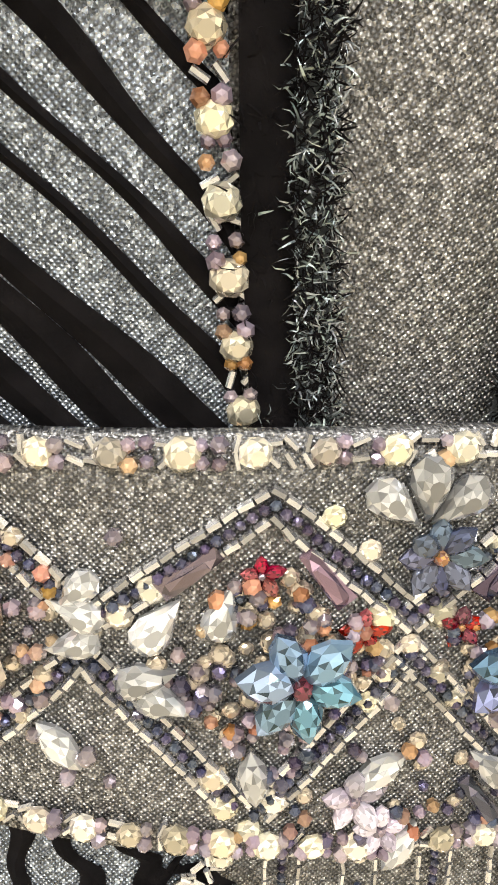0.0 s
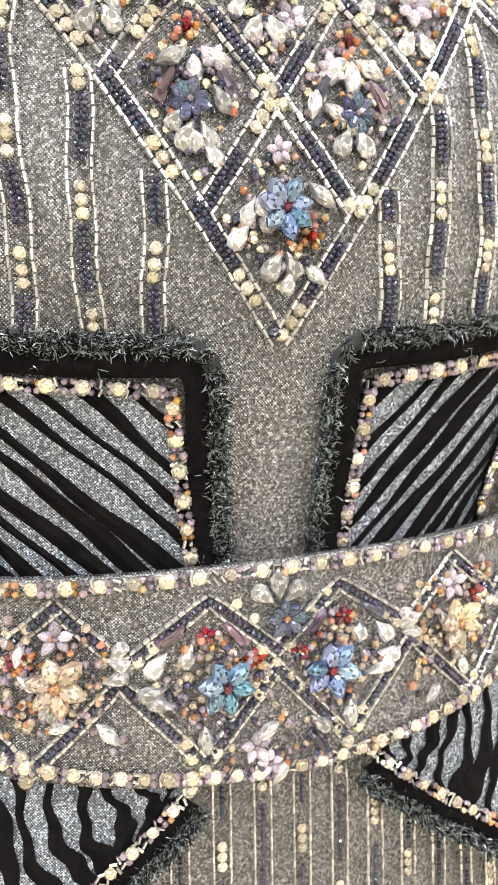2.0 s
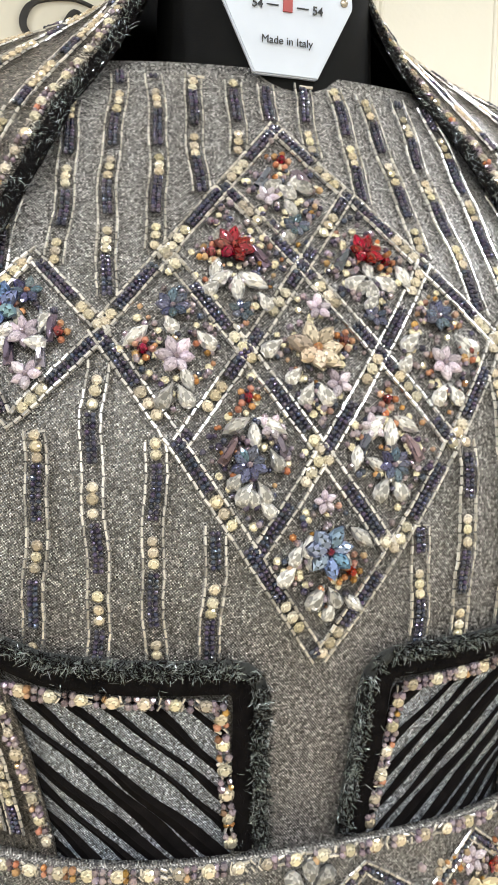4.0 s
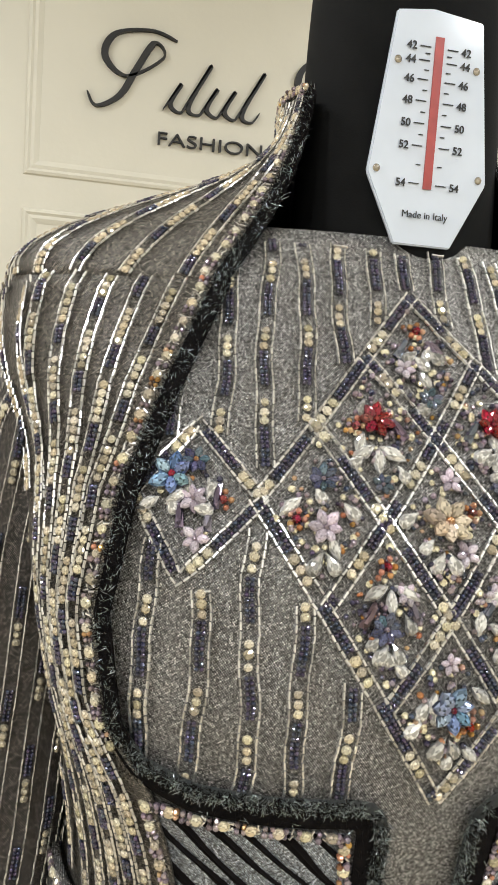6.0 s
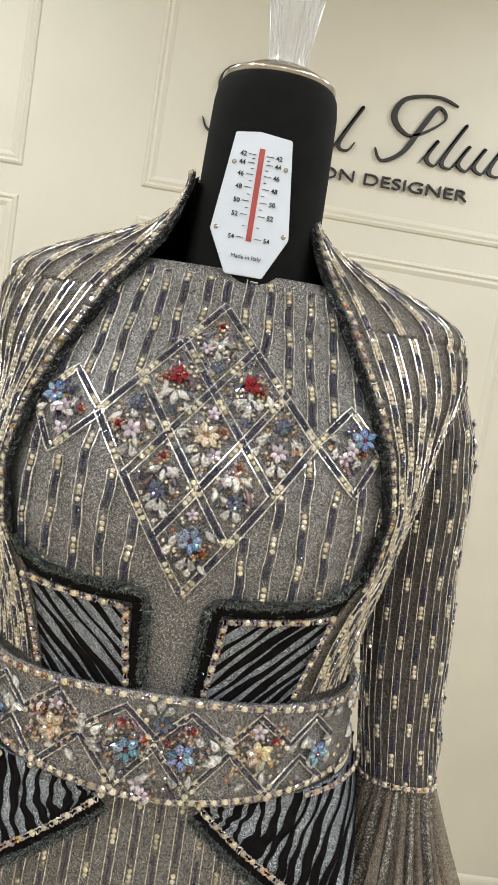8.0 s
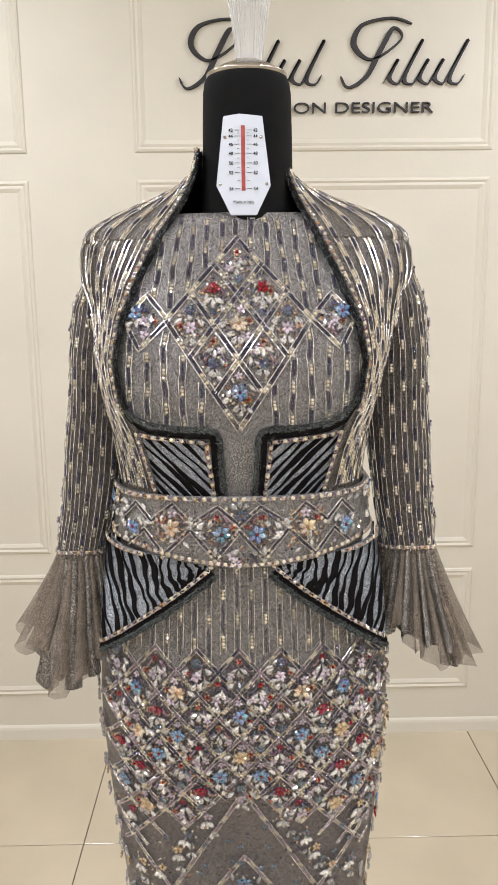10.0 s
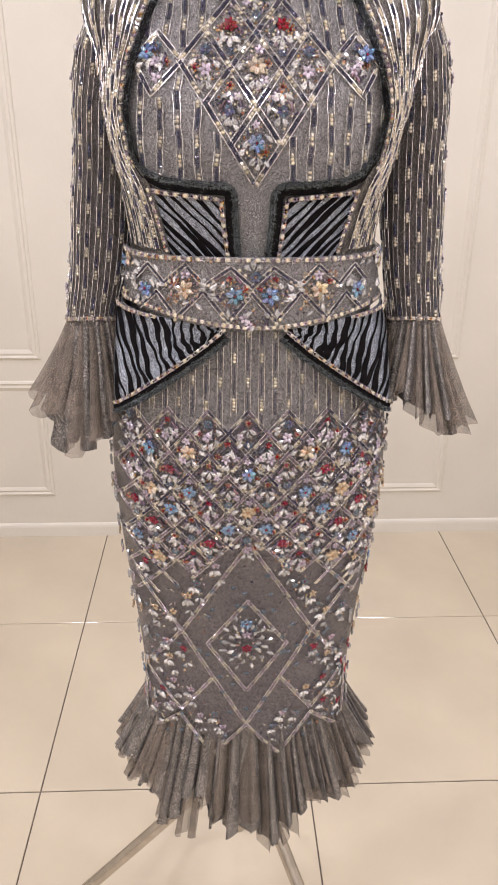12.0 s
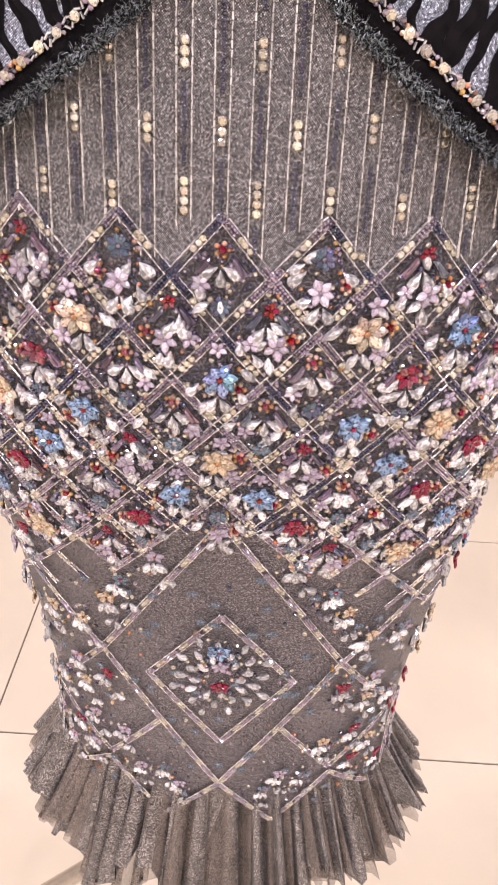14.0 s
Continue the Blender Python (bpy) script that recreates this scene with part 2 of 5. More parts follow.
# ---- the dressed body's surface ----
CX = 0.012
PROFILE = [  # height, half width, front y, back y, squareness
    (0.76, 0.190, 0.206, 0.40, 2.3), (0.94, 0.188, 0.194, 0.41, 2.4), (1.13, 0.204, 0.174, 0.43, 2.5),
    (1.24, 0.212, 0.150, 0.44, 2.5), (1.37, 0.214, 0.130, 0.44, 2.5), (1.48, 0.202, 0.132, 0.43, 2.5),
    (1.57, 0.176, 0.132, 0.41, 2.5), (1.68, 0.160, 0.134, 0.38, 2.6), (1.73, 0.163, 0.127, 0.38, 2.8),
    (1.80, 0.176, 0.117, 0.39, 3.1), (1.86, 0.190, 0.124, 0.40, 3.1), (1.91, 0.200, 0.143, 0.41, 2.9),
    (1.95, 0.217, 0.166, 0.41, 2.6), (1.98, 0.221, 0.186, 0.40, 2.4), (2.005, 0.212, 0.200, 0.38, 2.2),
    (2.03, 0.155, 0.213, 0.36, 2.1), (2.05, 0.118, 0.217, 0.35, 2.0), (2.075, 0.084, 0.220, 0.345, 2.0), (2.095, 0.066, 0.224, 0.34, 2.0)]
def section(z):
    p = PROFILE
    z = min(max(z, p[0][0]), p[-1][0])
    for i in range(len(p) - 1):
        if z <= p[i + 1][0]:
            break
    m = [(p[min(k + 1, len(p) - 1)][j] - p[max(k - 1, 0)][j]) / (p[min(k + 1, len(p) - 1)][0] - p[max(k - 1, 0)][0]) for k in (i, i + 1) for j in range(1, 5)]
    h = p[i + 1][0] - p[i][0]
    t = (z - p[i][0]) / h
    return [(2 * t**3 - 3 * t * t + 1) * p[i][j] + (t**3 - 2 * t * t + t) * h * m[j - 1] + (3 * t * t - 2 * t**3) * p[i + 1][j] + (t**3 - t * t) * h * m[j + 3] for j in range(1, 5)]
def lean(z):
    t = min(max((z - 1.80) / 0.16, 0), 1)
    return 0.011 * t * t * (3 - 2 * t)


def front(x, z, lift=0.0):
    a, f, b, n = section(z)
    a, f = a + lift, f - lift
    c = 0.5 * (f + b) + 0.0
    u = min(abs(x - lean(z)) / a, 0.9999)
    return c - (c - f) * (1 - u**n) ** (1 / n)


def lerp_table(table, z):
    for (z0, v0), (z1, v1) in zip(table, table[1:]):
        if z <= z1:
            t = min(max((z - z0) / (z1 - z0), 0), 1)
            return v0 + (v1 - v0) * t
    return table[-1][1]


def around(theta, z, lift=0.0):
    """A point of the body at an angle: 0 is +x, 90 degrees the front."""
    a, f, b, n = section(z)
    a, f, b = a + lift, f - lift, b + lift
    c = 0.5 * (f + b)
    co, si = math.cos(theta), math.sin(theta)
    x = lean(z) + a * math.copysign(abs(co) ** (2 / n), co)
    y = c - (c - f) * math.copysign(abs(si) ** (2 / n), si)
    return Vector((CX + x, y, z))


def angle_of(x, z, lift=0.0):
    a, f, b, n = section(z)
    x -= lean(z)
    return math.acos(max(-1, min(1, math.copysign(min(abs(x) / (a + lift), 1) ** (n / 2), x))))


def on(x, z, lift=0.0):
    """Place and outward normal on the front of the body."""
    p = Vector((CX + x, front(x, z, lift), z))
    e = 0.002
    dx = Vector((2 * e, front(x + e, z, lift) - front(x - e, z, lift), 0))
    dz = Vector((0, front(x, z + e, lift) - front(x, z - e, lift), 2 * e))
    return p, dx.cross(dz).normalized()


def sit(p, n, turn=0.0, size=1.0, tilt=0.0, along=None):
    """The matrix of a stone at p on a surface with normal n; its +y runs upward turned by degrees."""
    up = Vector(along) if along is not None else Vector((0, 0, 1))
    v = (up - n * up.dot(n)).normalized()
    u = v.cross(n)
    m = Matrix((u, v, n)).transposed().to_4x4()
    m.translation = p
    return m @ pose(0, 0, 0, tilt, 0, turn) @ Matrix.Scale(size, 4)


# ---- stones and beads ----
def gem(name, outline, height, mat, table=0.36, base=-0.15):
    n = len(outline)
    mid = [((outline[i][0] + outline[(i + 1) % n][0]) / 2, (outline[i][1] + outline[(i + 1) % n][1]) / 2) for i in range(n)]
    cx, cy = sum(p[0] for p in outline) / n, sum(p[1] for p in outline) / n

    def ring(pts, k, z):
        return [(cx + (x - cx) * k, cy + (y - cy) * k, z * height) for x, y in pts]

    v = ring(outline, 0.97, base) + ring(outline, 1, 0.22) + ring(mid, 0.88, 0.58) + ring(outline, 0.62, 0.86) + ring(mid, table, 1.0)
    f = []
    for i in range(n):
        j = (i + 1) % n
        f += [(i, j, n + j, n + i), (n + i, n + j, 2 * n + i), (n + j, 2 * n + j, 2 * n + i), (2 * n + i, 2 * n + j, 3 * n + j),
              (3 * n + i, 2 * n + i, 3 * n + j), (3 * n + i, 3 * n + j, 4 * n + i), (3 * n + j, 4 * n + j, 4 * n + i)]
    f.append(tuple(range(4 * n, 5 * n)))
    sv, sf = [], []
    for face in f:  # every face stands alone and takes its own painted brightness
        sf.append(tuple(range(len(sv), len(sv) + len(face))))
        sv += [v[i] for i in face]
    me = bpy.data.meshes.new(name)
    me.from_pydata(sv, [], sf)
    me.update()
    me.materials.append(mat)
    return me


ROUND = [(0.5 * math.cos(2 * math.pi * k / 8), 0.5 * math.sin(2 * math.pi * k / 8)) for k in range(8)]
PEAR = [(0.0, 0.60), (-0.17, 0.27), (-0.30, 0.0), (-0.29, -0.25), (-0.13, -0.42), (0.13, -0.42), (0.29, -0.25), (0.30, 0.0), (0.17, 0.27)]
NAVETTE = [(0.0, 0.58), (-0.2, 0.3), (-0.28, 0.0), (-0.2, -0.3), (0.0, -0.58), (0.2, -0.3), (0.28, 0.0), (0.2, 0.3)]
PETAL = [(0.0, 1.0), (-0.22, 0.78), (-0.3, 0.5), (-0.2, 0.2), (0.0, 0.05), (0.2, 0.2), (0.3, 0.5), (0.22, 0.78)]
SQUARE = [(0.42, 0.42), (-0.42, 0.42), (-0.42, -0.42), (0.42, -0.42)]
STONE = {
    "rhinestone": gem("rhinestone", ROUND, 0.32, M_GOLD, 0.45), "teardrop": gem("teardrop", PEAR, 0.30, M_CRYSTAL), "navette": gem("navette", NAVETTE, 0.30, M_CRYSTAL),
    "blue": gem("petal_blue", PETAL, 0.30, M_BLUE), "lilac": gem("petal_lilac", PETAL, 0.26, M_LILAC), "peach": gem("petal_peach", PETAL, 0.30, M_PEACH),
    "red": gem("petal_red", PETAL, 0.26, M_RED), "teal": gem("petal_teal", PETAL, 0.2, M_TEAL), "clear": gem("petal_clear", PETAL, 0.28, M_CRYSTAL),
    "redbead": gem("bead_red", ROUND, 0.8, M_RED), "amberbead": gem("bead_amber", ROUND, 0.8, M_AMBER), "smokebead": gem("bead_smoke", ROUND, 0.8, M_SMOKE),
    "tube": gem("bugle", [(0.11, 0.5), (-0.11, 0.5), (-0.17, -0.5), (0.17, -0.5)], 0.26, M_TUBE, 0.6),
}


def template(me):
    v = np.array([tuple(p.co) for p in me.vertices])
    return v, [tuple(p.vertices) for p in me.polygons]


def cylinder_shape(n=6, length=1.0, r=0.5):
    v = [(r * math.cos(2 * math.pi * k / n), s * length / 2, r * math.sin(2 * math.pi * k / n) + r * 0.8) for s in (-1, 1) for k in range(n)]
    f = [(k, (k + 1) % n, n + (k + 1) % n, n + k) for k in range(n)] + [tuple(range(n))[::-1], tuple(range(n, 2 * n))]
    return np.array(v), f


def ball_shape(n=6):
    v, f = [(0, 0, 0.0)], []
    for z, r in ((0.15, 0.42), (0.55, 0.46), (0.82, 0.25)):
        v += [(r * math.cos(2 * math.pi * k / n), r * math.sin(2 * math.pi * k / n), z) for k in range(n)]
    v.append((0, 0, 0.9))
    for k in range(n):
        j = (k + 1) % n
        f += [(0, 1 + j, 1 + k), (1 + k, 1 + j, 1 + n + j, 1 + n + k), (1 + n + k, 1 + n + j, 1 + 2 * n + j, 1 + 2 * n + k), (1 + 2 * n + k, 1 + 2 * n + j, 1 + 3 * n)]
    return np.array(v), f


BUGLE_SHAPE, BALL_SHAPE = cylinder_shape(6, 1.0, 0.22), ball_shape()


class Heap:
    """Gathers many small pieces of one look into one mesh."""

    def __init__(self):
        self.v, self.f, self.n = [], [], 0

    def add(self, shape, m):
        a = np.array(m)
        v = shape[0] @ a[:3, :3].T + a[:3, 3]
        self.v.append(v)
        self.f += [tuple(i + self.n for i in f) for f in shape[1]]
        self.n += len(v)

    def make(self, name, mat, parent, label="", smooth=False):
        if self.n:
            me = bpy.data.meshes.new(name)
            me.from_pydata(np.concatenate(self.v).tolist(), [], self.f)
            me.update()
            if smooth:
                me.shade_smooth()
            return link(name, me, mat, parent, label, "stuff")


class Trim:
    """The beads sewn on one part of the gown: small ones in heaps, stones as pieces of their own up to a number."""

    NAMES = dict(blue="petal", lilac="petal", peach="petal", red="petal", teal="petal", clear="petal", redbead="bead", amberbead="bead", smokebead="bead", tube="bugle")

    def __init__(self, parent, limit=300):
        self.parent, self.limit, self.count = parent, limit, {}
        self.heaps = {}

    def heap(self, key):
        return self.heaps.setdefault(key, Heap())

    def stone(self, kind, m):
        name = self.NAMES.get(kind, kind)
        k = self.count.get(name, 0)
        if k < self.limit:
            self.count[name] = k + 1
            ob = new(name, STONE[kind])
            ob.parent = self.parent
            ob.matrix_basis = m
        else:
            self.heap(kind).add(template(STONE[kind]), m)

    def seed(self, key, p, n, size):
        self.heap(key).add(BALL_SHAPE, sit(p, n, random.uniform(0, 360), size))

    def finish(self):
        mats = dict(silver=M_BUGLE, navy=M_NAVY, amber=M_AMBER, smoke=M_SMOKE)
        for key, h in self.heaps.items():
            mat = mats.get(key) or STONE[key].materials[0]
            h.make({"silver": "bugle_trim", "navy": "seed_trim", "amber": "amber_trim", "smoke": "smoky_trim"}.get(key, self.NAMES.get(key, key) + "_trim"), mat, self.parent)


def resample(pts, step):
    """Points (place, normal, direction) at even steps along a chain of (place, normal)."""
    out, left = [], 0.0
    for (p, n), (q, m) in zip(pts, pts[1:]):
        d = (q - p).length
        s = left
        while s < d:
            t = s / d
            out.append((p.lerp(q, t), n.lerp(m, t).normalized(), (q - p).normalized()))
            s += step
        left = s - d
    return out


def chain(points, lift=0.0, fine=0.006):
    """A polyline (x, z) laid on the body's front."""
    out = []
    for (x0, z0), (x1, z1) in zip(points, points[1:]):
        k = max(2, int(math.hypot(x1 - x0, z1 - z0) / fine))
        out += [on(x0 + (x1 - x0) * i / k, z0 + (z1 - z0) * i / k, lift) for i in range(k)]
    return out + [on(*points[-1], lift)]


def offset(path, d):
    """A chain moved sideways along the surface."""
    out = []
    for i, (p, n) in enumerate(path):
        t = (path[min(i + 1, len(path) - 1)][0] - path[max(i - 1, 0)][0]).normalized()
        out.append((p + n.cross(t) * d, n))
    return out


def bugles(trim, path, size=0.0036, key="silver", fat=1.0):
    for p, n, d in resample(path, size * 1.12):
        m = sit(p + n * random.uniform(-0.0002, 0.0003), n, random.uniform(-7, 7), size, along=d)
        trim.heap(key).add(BUGLE_SHAPE, m @ Matrix.Diagonal((0.0043 / size * fat, random.uniform(0.9, 1.0), 0.0043 / size * fat, 1)))


def seeds(trim, path, size=0.0024, key="navy", jitter=0.0002):
    for p, n, d in resample(path, size * 0.98):
        side = n.cross(d)
        trim.seed(key, p + side * random.uniform(-jitter, jitter), n, size * random.uniform(0.88, 1.12))


def band(trim, path, width=0.0085, fat=1.0, unit=0.020, stone=0.0046, phase=0.0, core="navy", share=1.0, row=2.9):
    """Two silver rows with groups of navy beads and rhinestones in turn between them."""
    bugles(trim, offset(path, width / 2), fat=fat)
    bugles(trim, offset(path, -width / 2), fat=fat)
    pts = resample(path, 0.0011)
    last = -1
    for i, (p, n, d) in enumerate(pts):
        pos = (i * 0.0011 + phase) % (unit * 2) - unit * (share + 0.12)
        side = n.cross(d)
        if pos < -0.12 * unit:
            last = -1
            if i % 2 == 0:
                for w in (-0.0011, 0.0011):
                    trim.seed(core, p + side * w, n, 0.0025 * random.uniform(0.9, 1.1))
        elif 0 < pos < row * stone and int(pos / (stone * 1.02)) != last:
            last = int(pos / (stone * 1.02))
            trim.stone("rhinestone", sit(p + n * 0.0006, n, random.uniform(0, 90), stone * random.uniform(0.95, 1.1), tilt=random.uniform(-12, 12)))


def flower(trim, x, z, kind, r, lift, centre="redbead", petals=6, turn=0.0, where=None):
    p, n = where or on(x, z, lift)
    for k in range(petals):
        a = turn + 360 * k / petals + random.uniform(-8, 8)
        trim.stone(kind, sit(p + n * 0.0006, n, a, r * random.uniform(0.9, 1.1), tilt=random.uniform(8, 24)))
    trim.stone(centre, sit(p + n * r * 0.12, n, 0, r * 0.42))


def spray(trim, x, z, r, lift, turn=0.0, count=3, kind="teardrop", spread=42, where=None):
    """A fan of drops with their points together."""
    p, n = where or on(x, z, lift)
    for k in range(count):
        a = turn + (k - (count - 1) / 2) * spread
        m = sit(p + n * 0.0008, n, a, 1.0)
        trim.stone(kind, m @ pose(0, -r * 0.72, 0, random.uniform(-8, 8)) @ Matrix.Scale(r * random.uniform(0.92, 1.08), 4))


def pebble(trim, x, z, lift, keys=("smoke", "amber", "navy", "silver"), size=0.003, where=None):
    p, n = where or on(x, z, lift)
    key = random.choice(keys)
    if key == "glint":
        trim.heap("rhinestone").add(template(STONE["rhinestone"]), sit(p + n * 0.0004, n, random.uniform(0, 90), size * random.uniform(0.9, 1.3), tilt=random.uniform(-20, 20)))
    else:
        trim.seed(key, p, n, size * random.uniform(0.7, 1.2))


def tubes(trim, x, z, r, lift, turn):
    p, n = on(x, z, lift)
    trim.stone("tube", sit(p + n * 0.0006, n, turn, r))


SPOTS = ((0, 0.55), (-0.26, 0.24), (0.26, 0.24), (-0.5, -0.02), (0.5, -0.02), (0.0, -0.02), (-0.24, -0.30), (0.24, -0.30), (0, -0.56))


def cell(trim, cx, cz, w, h, lift, style, scale=1.0, extra=7):
    """Fills one diamond with flowers, drops, tubes and loose beads. style: nine letters, each a motif, from the top down."""
    for s, (u, v) in zip(style, SPOTS):
        x, z = cx + u * w / 2 + random.uniform(-0.0015, 0.0015), cz + v * h / 2 + random.uniform(-0.0015, 0.0015)
        r = 0.0090 * scale
        if s in "blprtc":
            kind = dict(b="blue", l="lilac", p="peach", r="red", t="teal", c="clear")[s]
            centre = dict(b="redbead", l="smokebead", p="amberbead", r="redbead", t="amberbead", c="smokebead")[s]
            flower(trim, x, z, kind, r * dict(b=1.2, l=0.85, p=1.15, r=1.0, t=0.85, c=0.9)[s], lift + 0.0008, centre, random.choice((5, 6)), random.uniform(0, 60))
        elif s == "d":
            spray(trim, x, z + 0.004, r * 1.22, lift, random.uniform(-30, 30), 2, spread=48)
        elif s == "D":
            spray(trim, x, z - 0.004, r * 1.22, lift, random.uniform(150, 210), 2, random.choice(("teardrop", "navette")), 50)
        elif s == "i":
            spray(trim, x, z + 0.003, r * 1.22, lift, random.uniform(-50, 50), 1)
        elif s == "u":
            tubes(trim, x, z, r * 1.45, lift, random.uniform(-45, 45))
        elif s == "o":
            for a in range(5):
                p, n = on(x + 0.0035 * math.cos(a * 1.26), z + 0.0035 * math.sin(a * 1.26), lift)
                trim.seed("amber", p, n, 0.0034)
            p, n = on(x, z, lift)
            trim.stone("redbead", sit(p + n * 0.001, n, 0, 0.0044))
    for k in range(extra):
        u, v = random.uniform(-0.7, 0.7), random.uniform(-0.7, 0.7)
        if abs(u) + abs(v) < 0.72:
            spray(trim, cx + u * w / 2, cz + v * h / 2, 0.0105 * scale, lift + 0.0012, random.uniform(0, 360), 1, random.choice(("navette", "teardrop")))
    for k in range(2):
        a = random.uniform(0, 6.28)
        tubes(trim, cx + 0.2 * w * math.cos(a), cz + 0.2 * h * math.sin(a), 0.0125 * scale, lift + 0.001, random.uniform(0, 180))
    for k in range(int(34 * scale)):
        u, v = random.uniform(-0.85, 0.85), random.uniform(-0.85, 0.85)
        if abs(u) + abs(v) < 0.85:
            pebble(trim, cx + u * w / 2, cz + v * h / 2, lift, ("smoke", "smoke", "navy", "amber", "glint", "glint"), 0.0034)


def coral(trim, x, z, lift):
    """A ring of amber beads round a red one."""
    for a in range(5):
        p, n = on(x + 0.0036 * math.cos(a * 1.26), z + 0.0036 * math.sin(a * 1.26), lift)
        trim.seed("amber", p, n, 0.0036)
    p, n = on(x, z, lift)
    trim.stone("redbead", sit(p + n * 0.001, n, 0, 0.0044))


def motif(trim, cx, cz, w, h, lift, kind, s, beads=120):
    """One diamond of the skirt's lattice with its posy; s mirrors it."""
    X = lambda u: cx + s * u * w / 2 + random.uniform(-0.001, 0.001)
    Z = lambda v: cz + v * h / 2 + random.uniform(-0.001, 0.001)
    drop = lambda u, v, a, k=1, spread=58, r=0.0118: spray(trim, X(u), Z(v), r, lift, s * a, k, random.choice(("teardrop", "teardrop", "navette")), spread)
    bloom = lambda u, v, colour, r, centre="smokebead", n=6: flower(trim, X(u), Z(v), colour, r, lift + 0.0012, centre, n, random.uniform(0, 60))
    tube = lambda u, v, a: tubes(trim, X(u), Z(v), 0.0135, lift, s * a)
    if kind == "fan":
        coral(trim, X(0), Z(0.5), lift)
        drop(0, 0.22, 0, 3)
        bloom(0, -0.5, "teal", 0.0068, n=8)
        tube(-0.36, 0.2, -32)
        tube(0.36, 0.2, 32)
        bloom(-0.42, -0.12, "lilac", 0.0062, n=5)
    elif kind == "bud":
        bloom(0, 0.42, "teal", 0.0075, n=8)
        bloom(0, -0.18, "lilac", 0.0085, n=6)
        drop(-0.32, 0.2, -48)
        drop(0.32, 0.2, 48)
        drop(0, -0.42, 0, 2)
        coral(trim, X(0.48), Z(-0.06), lift)
    elif kind == "peach":
        bloom(0, 0.08, "peach", 0.0125, "amberbead", 7)
        coral(trim, X(0.48), Z(0.16), lift)
        drop(-0.42, 0.2, -55)
        drop(-0.1, -0.26, 0, 2)
        bloom(0.1, 0.6, "lilac", 0.0065, n=5)
        bloom(0.3, -0.32, "lilac", 0.007, n=5)
    elif kind == "tube":
        bloom(0, 0.5, "red", 0.0055, "redbead", 5)
        tube(-0.3, 0.24, -38)
        tube(0.3, 0.24, 38)
        drop(-0.08, 0.2, 0, 2)
        bloom(0.16, -0.2, "lilac", 0.0082, n=5)
        coral(trim, X(0.5), Z(-0.08), lift)
        drop(0.02, -0.4, 10, 1)
        bloom(-0.36, -0.16, "lilac", 0.006, n=5)
    elif kind == "blue":
        bloom(0, 0.1, "blue", 0.0118, "redbead", 7)
        coral(trim, X(0.42), Z(-0.16), lift)
        drop(0.36, 0.36, 50)
        drop(-0.4, 0.0, -40)
        drop(0, -0.3, 0, 2)
        bloom(0, 0.66, "lilac", 0.0058, n=5)
    elif kind == "drops":
        coral(trim, X(0.02), Z(0.62), lift)
        drop(0, 0.44, 0, 3, 60)
        tube(-0.42, 0.1, -28)
        tube(0.4, 0.02, 30)
        bloom(0.06, -0.14, "teal", 0.0078, n=8)
        drop(0, -0.24, 0, 2, 58)
        bloom(-0.3, 0.3, "lilac", 0.006, n=5)
    elif kind == "red":
        bloom(0, 0.2, "red", 0.0092, "redbead", 7)
        drop(0, -0.12, 0, 3)
        tube(-0.38, 0.1, -35)
        coral(trim, X(0.4), Z(0.1), lift)
        bloom(0, -0.62, "teal", 0.0058, n=6)
    for k in range(6):
        u, v = random.uniform(-0.6, 0.6), random.uniform(-0.6, 0.6)
        if abs(u) + abs(v) < 0.72:
            drop(u, v, random.uniform(-60, 60), 1, 0, 0.0105)
    for k in range(beads):
        u, v = random.uniform(-0.88, 0.88), random.uniform(-0.88, 0.88)
        if abs(u) + abs(v) < 0.88:
            pebble(trim, X(u), Z(v), lift, ("smoke", "smoke", "smoke", "navy", "navy", "amber", "glint", "glint"), 0.0031)


def edging(trim, path, size=0.0055, every=4):
    """Rhinestones with amber, smoky and silver beads between them, along an edge."""
    pts = resample(path, size * 0.55)
    for i, (p, n, d) in enumerate(pts):
        side = n.cross(d)
        if i % every == 0:
            trim.stone("rhinestone", sit(p + n * size * 0.22, n, random.uniform(0, 90), size * random.uniform(1.05, 1.3), tilt=random.uniform(-12, 12)))
        else:
            key = random.choice(("amber", "smoke", "smoke", "silver", "silver"))
            for w in (-0.0016, 0.0016):
                if key == "silver":
                    trim.heap("silver").add(BUGLE_SHAPE, sit(p + side * w, n, random.uniform(0, 180), 0.0032))
                else:
                    trim.seed(random.choice((key, "smoke", "smoke", key)), p + side * (w + random.uniform(-0.0005, 0.0005)), n, size * random.uniform(0.5, 0.72))


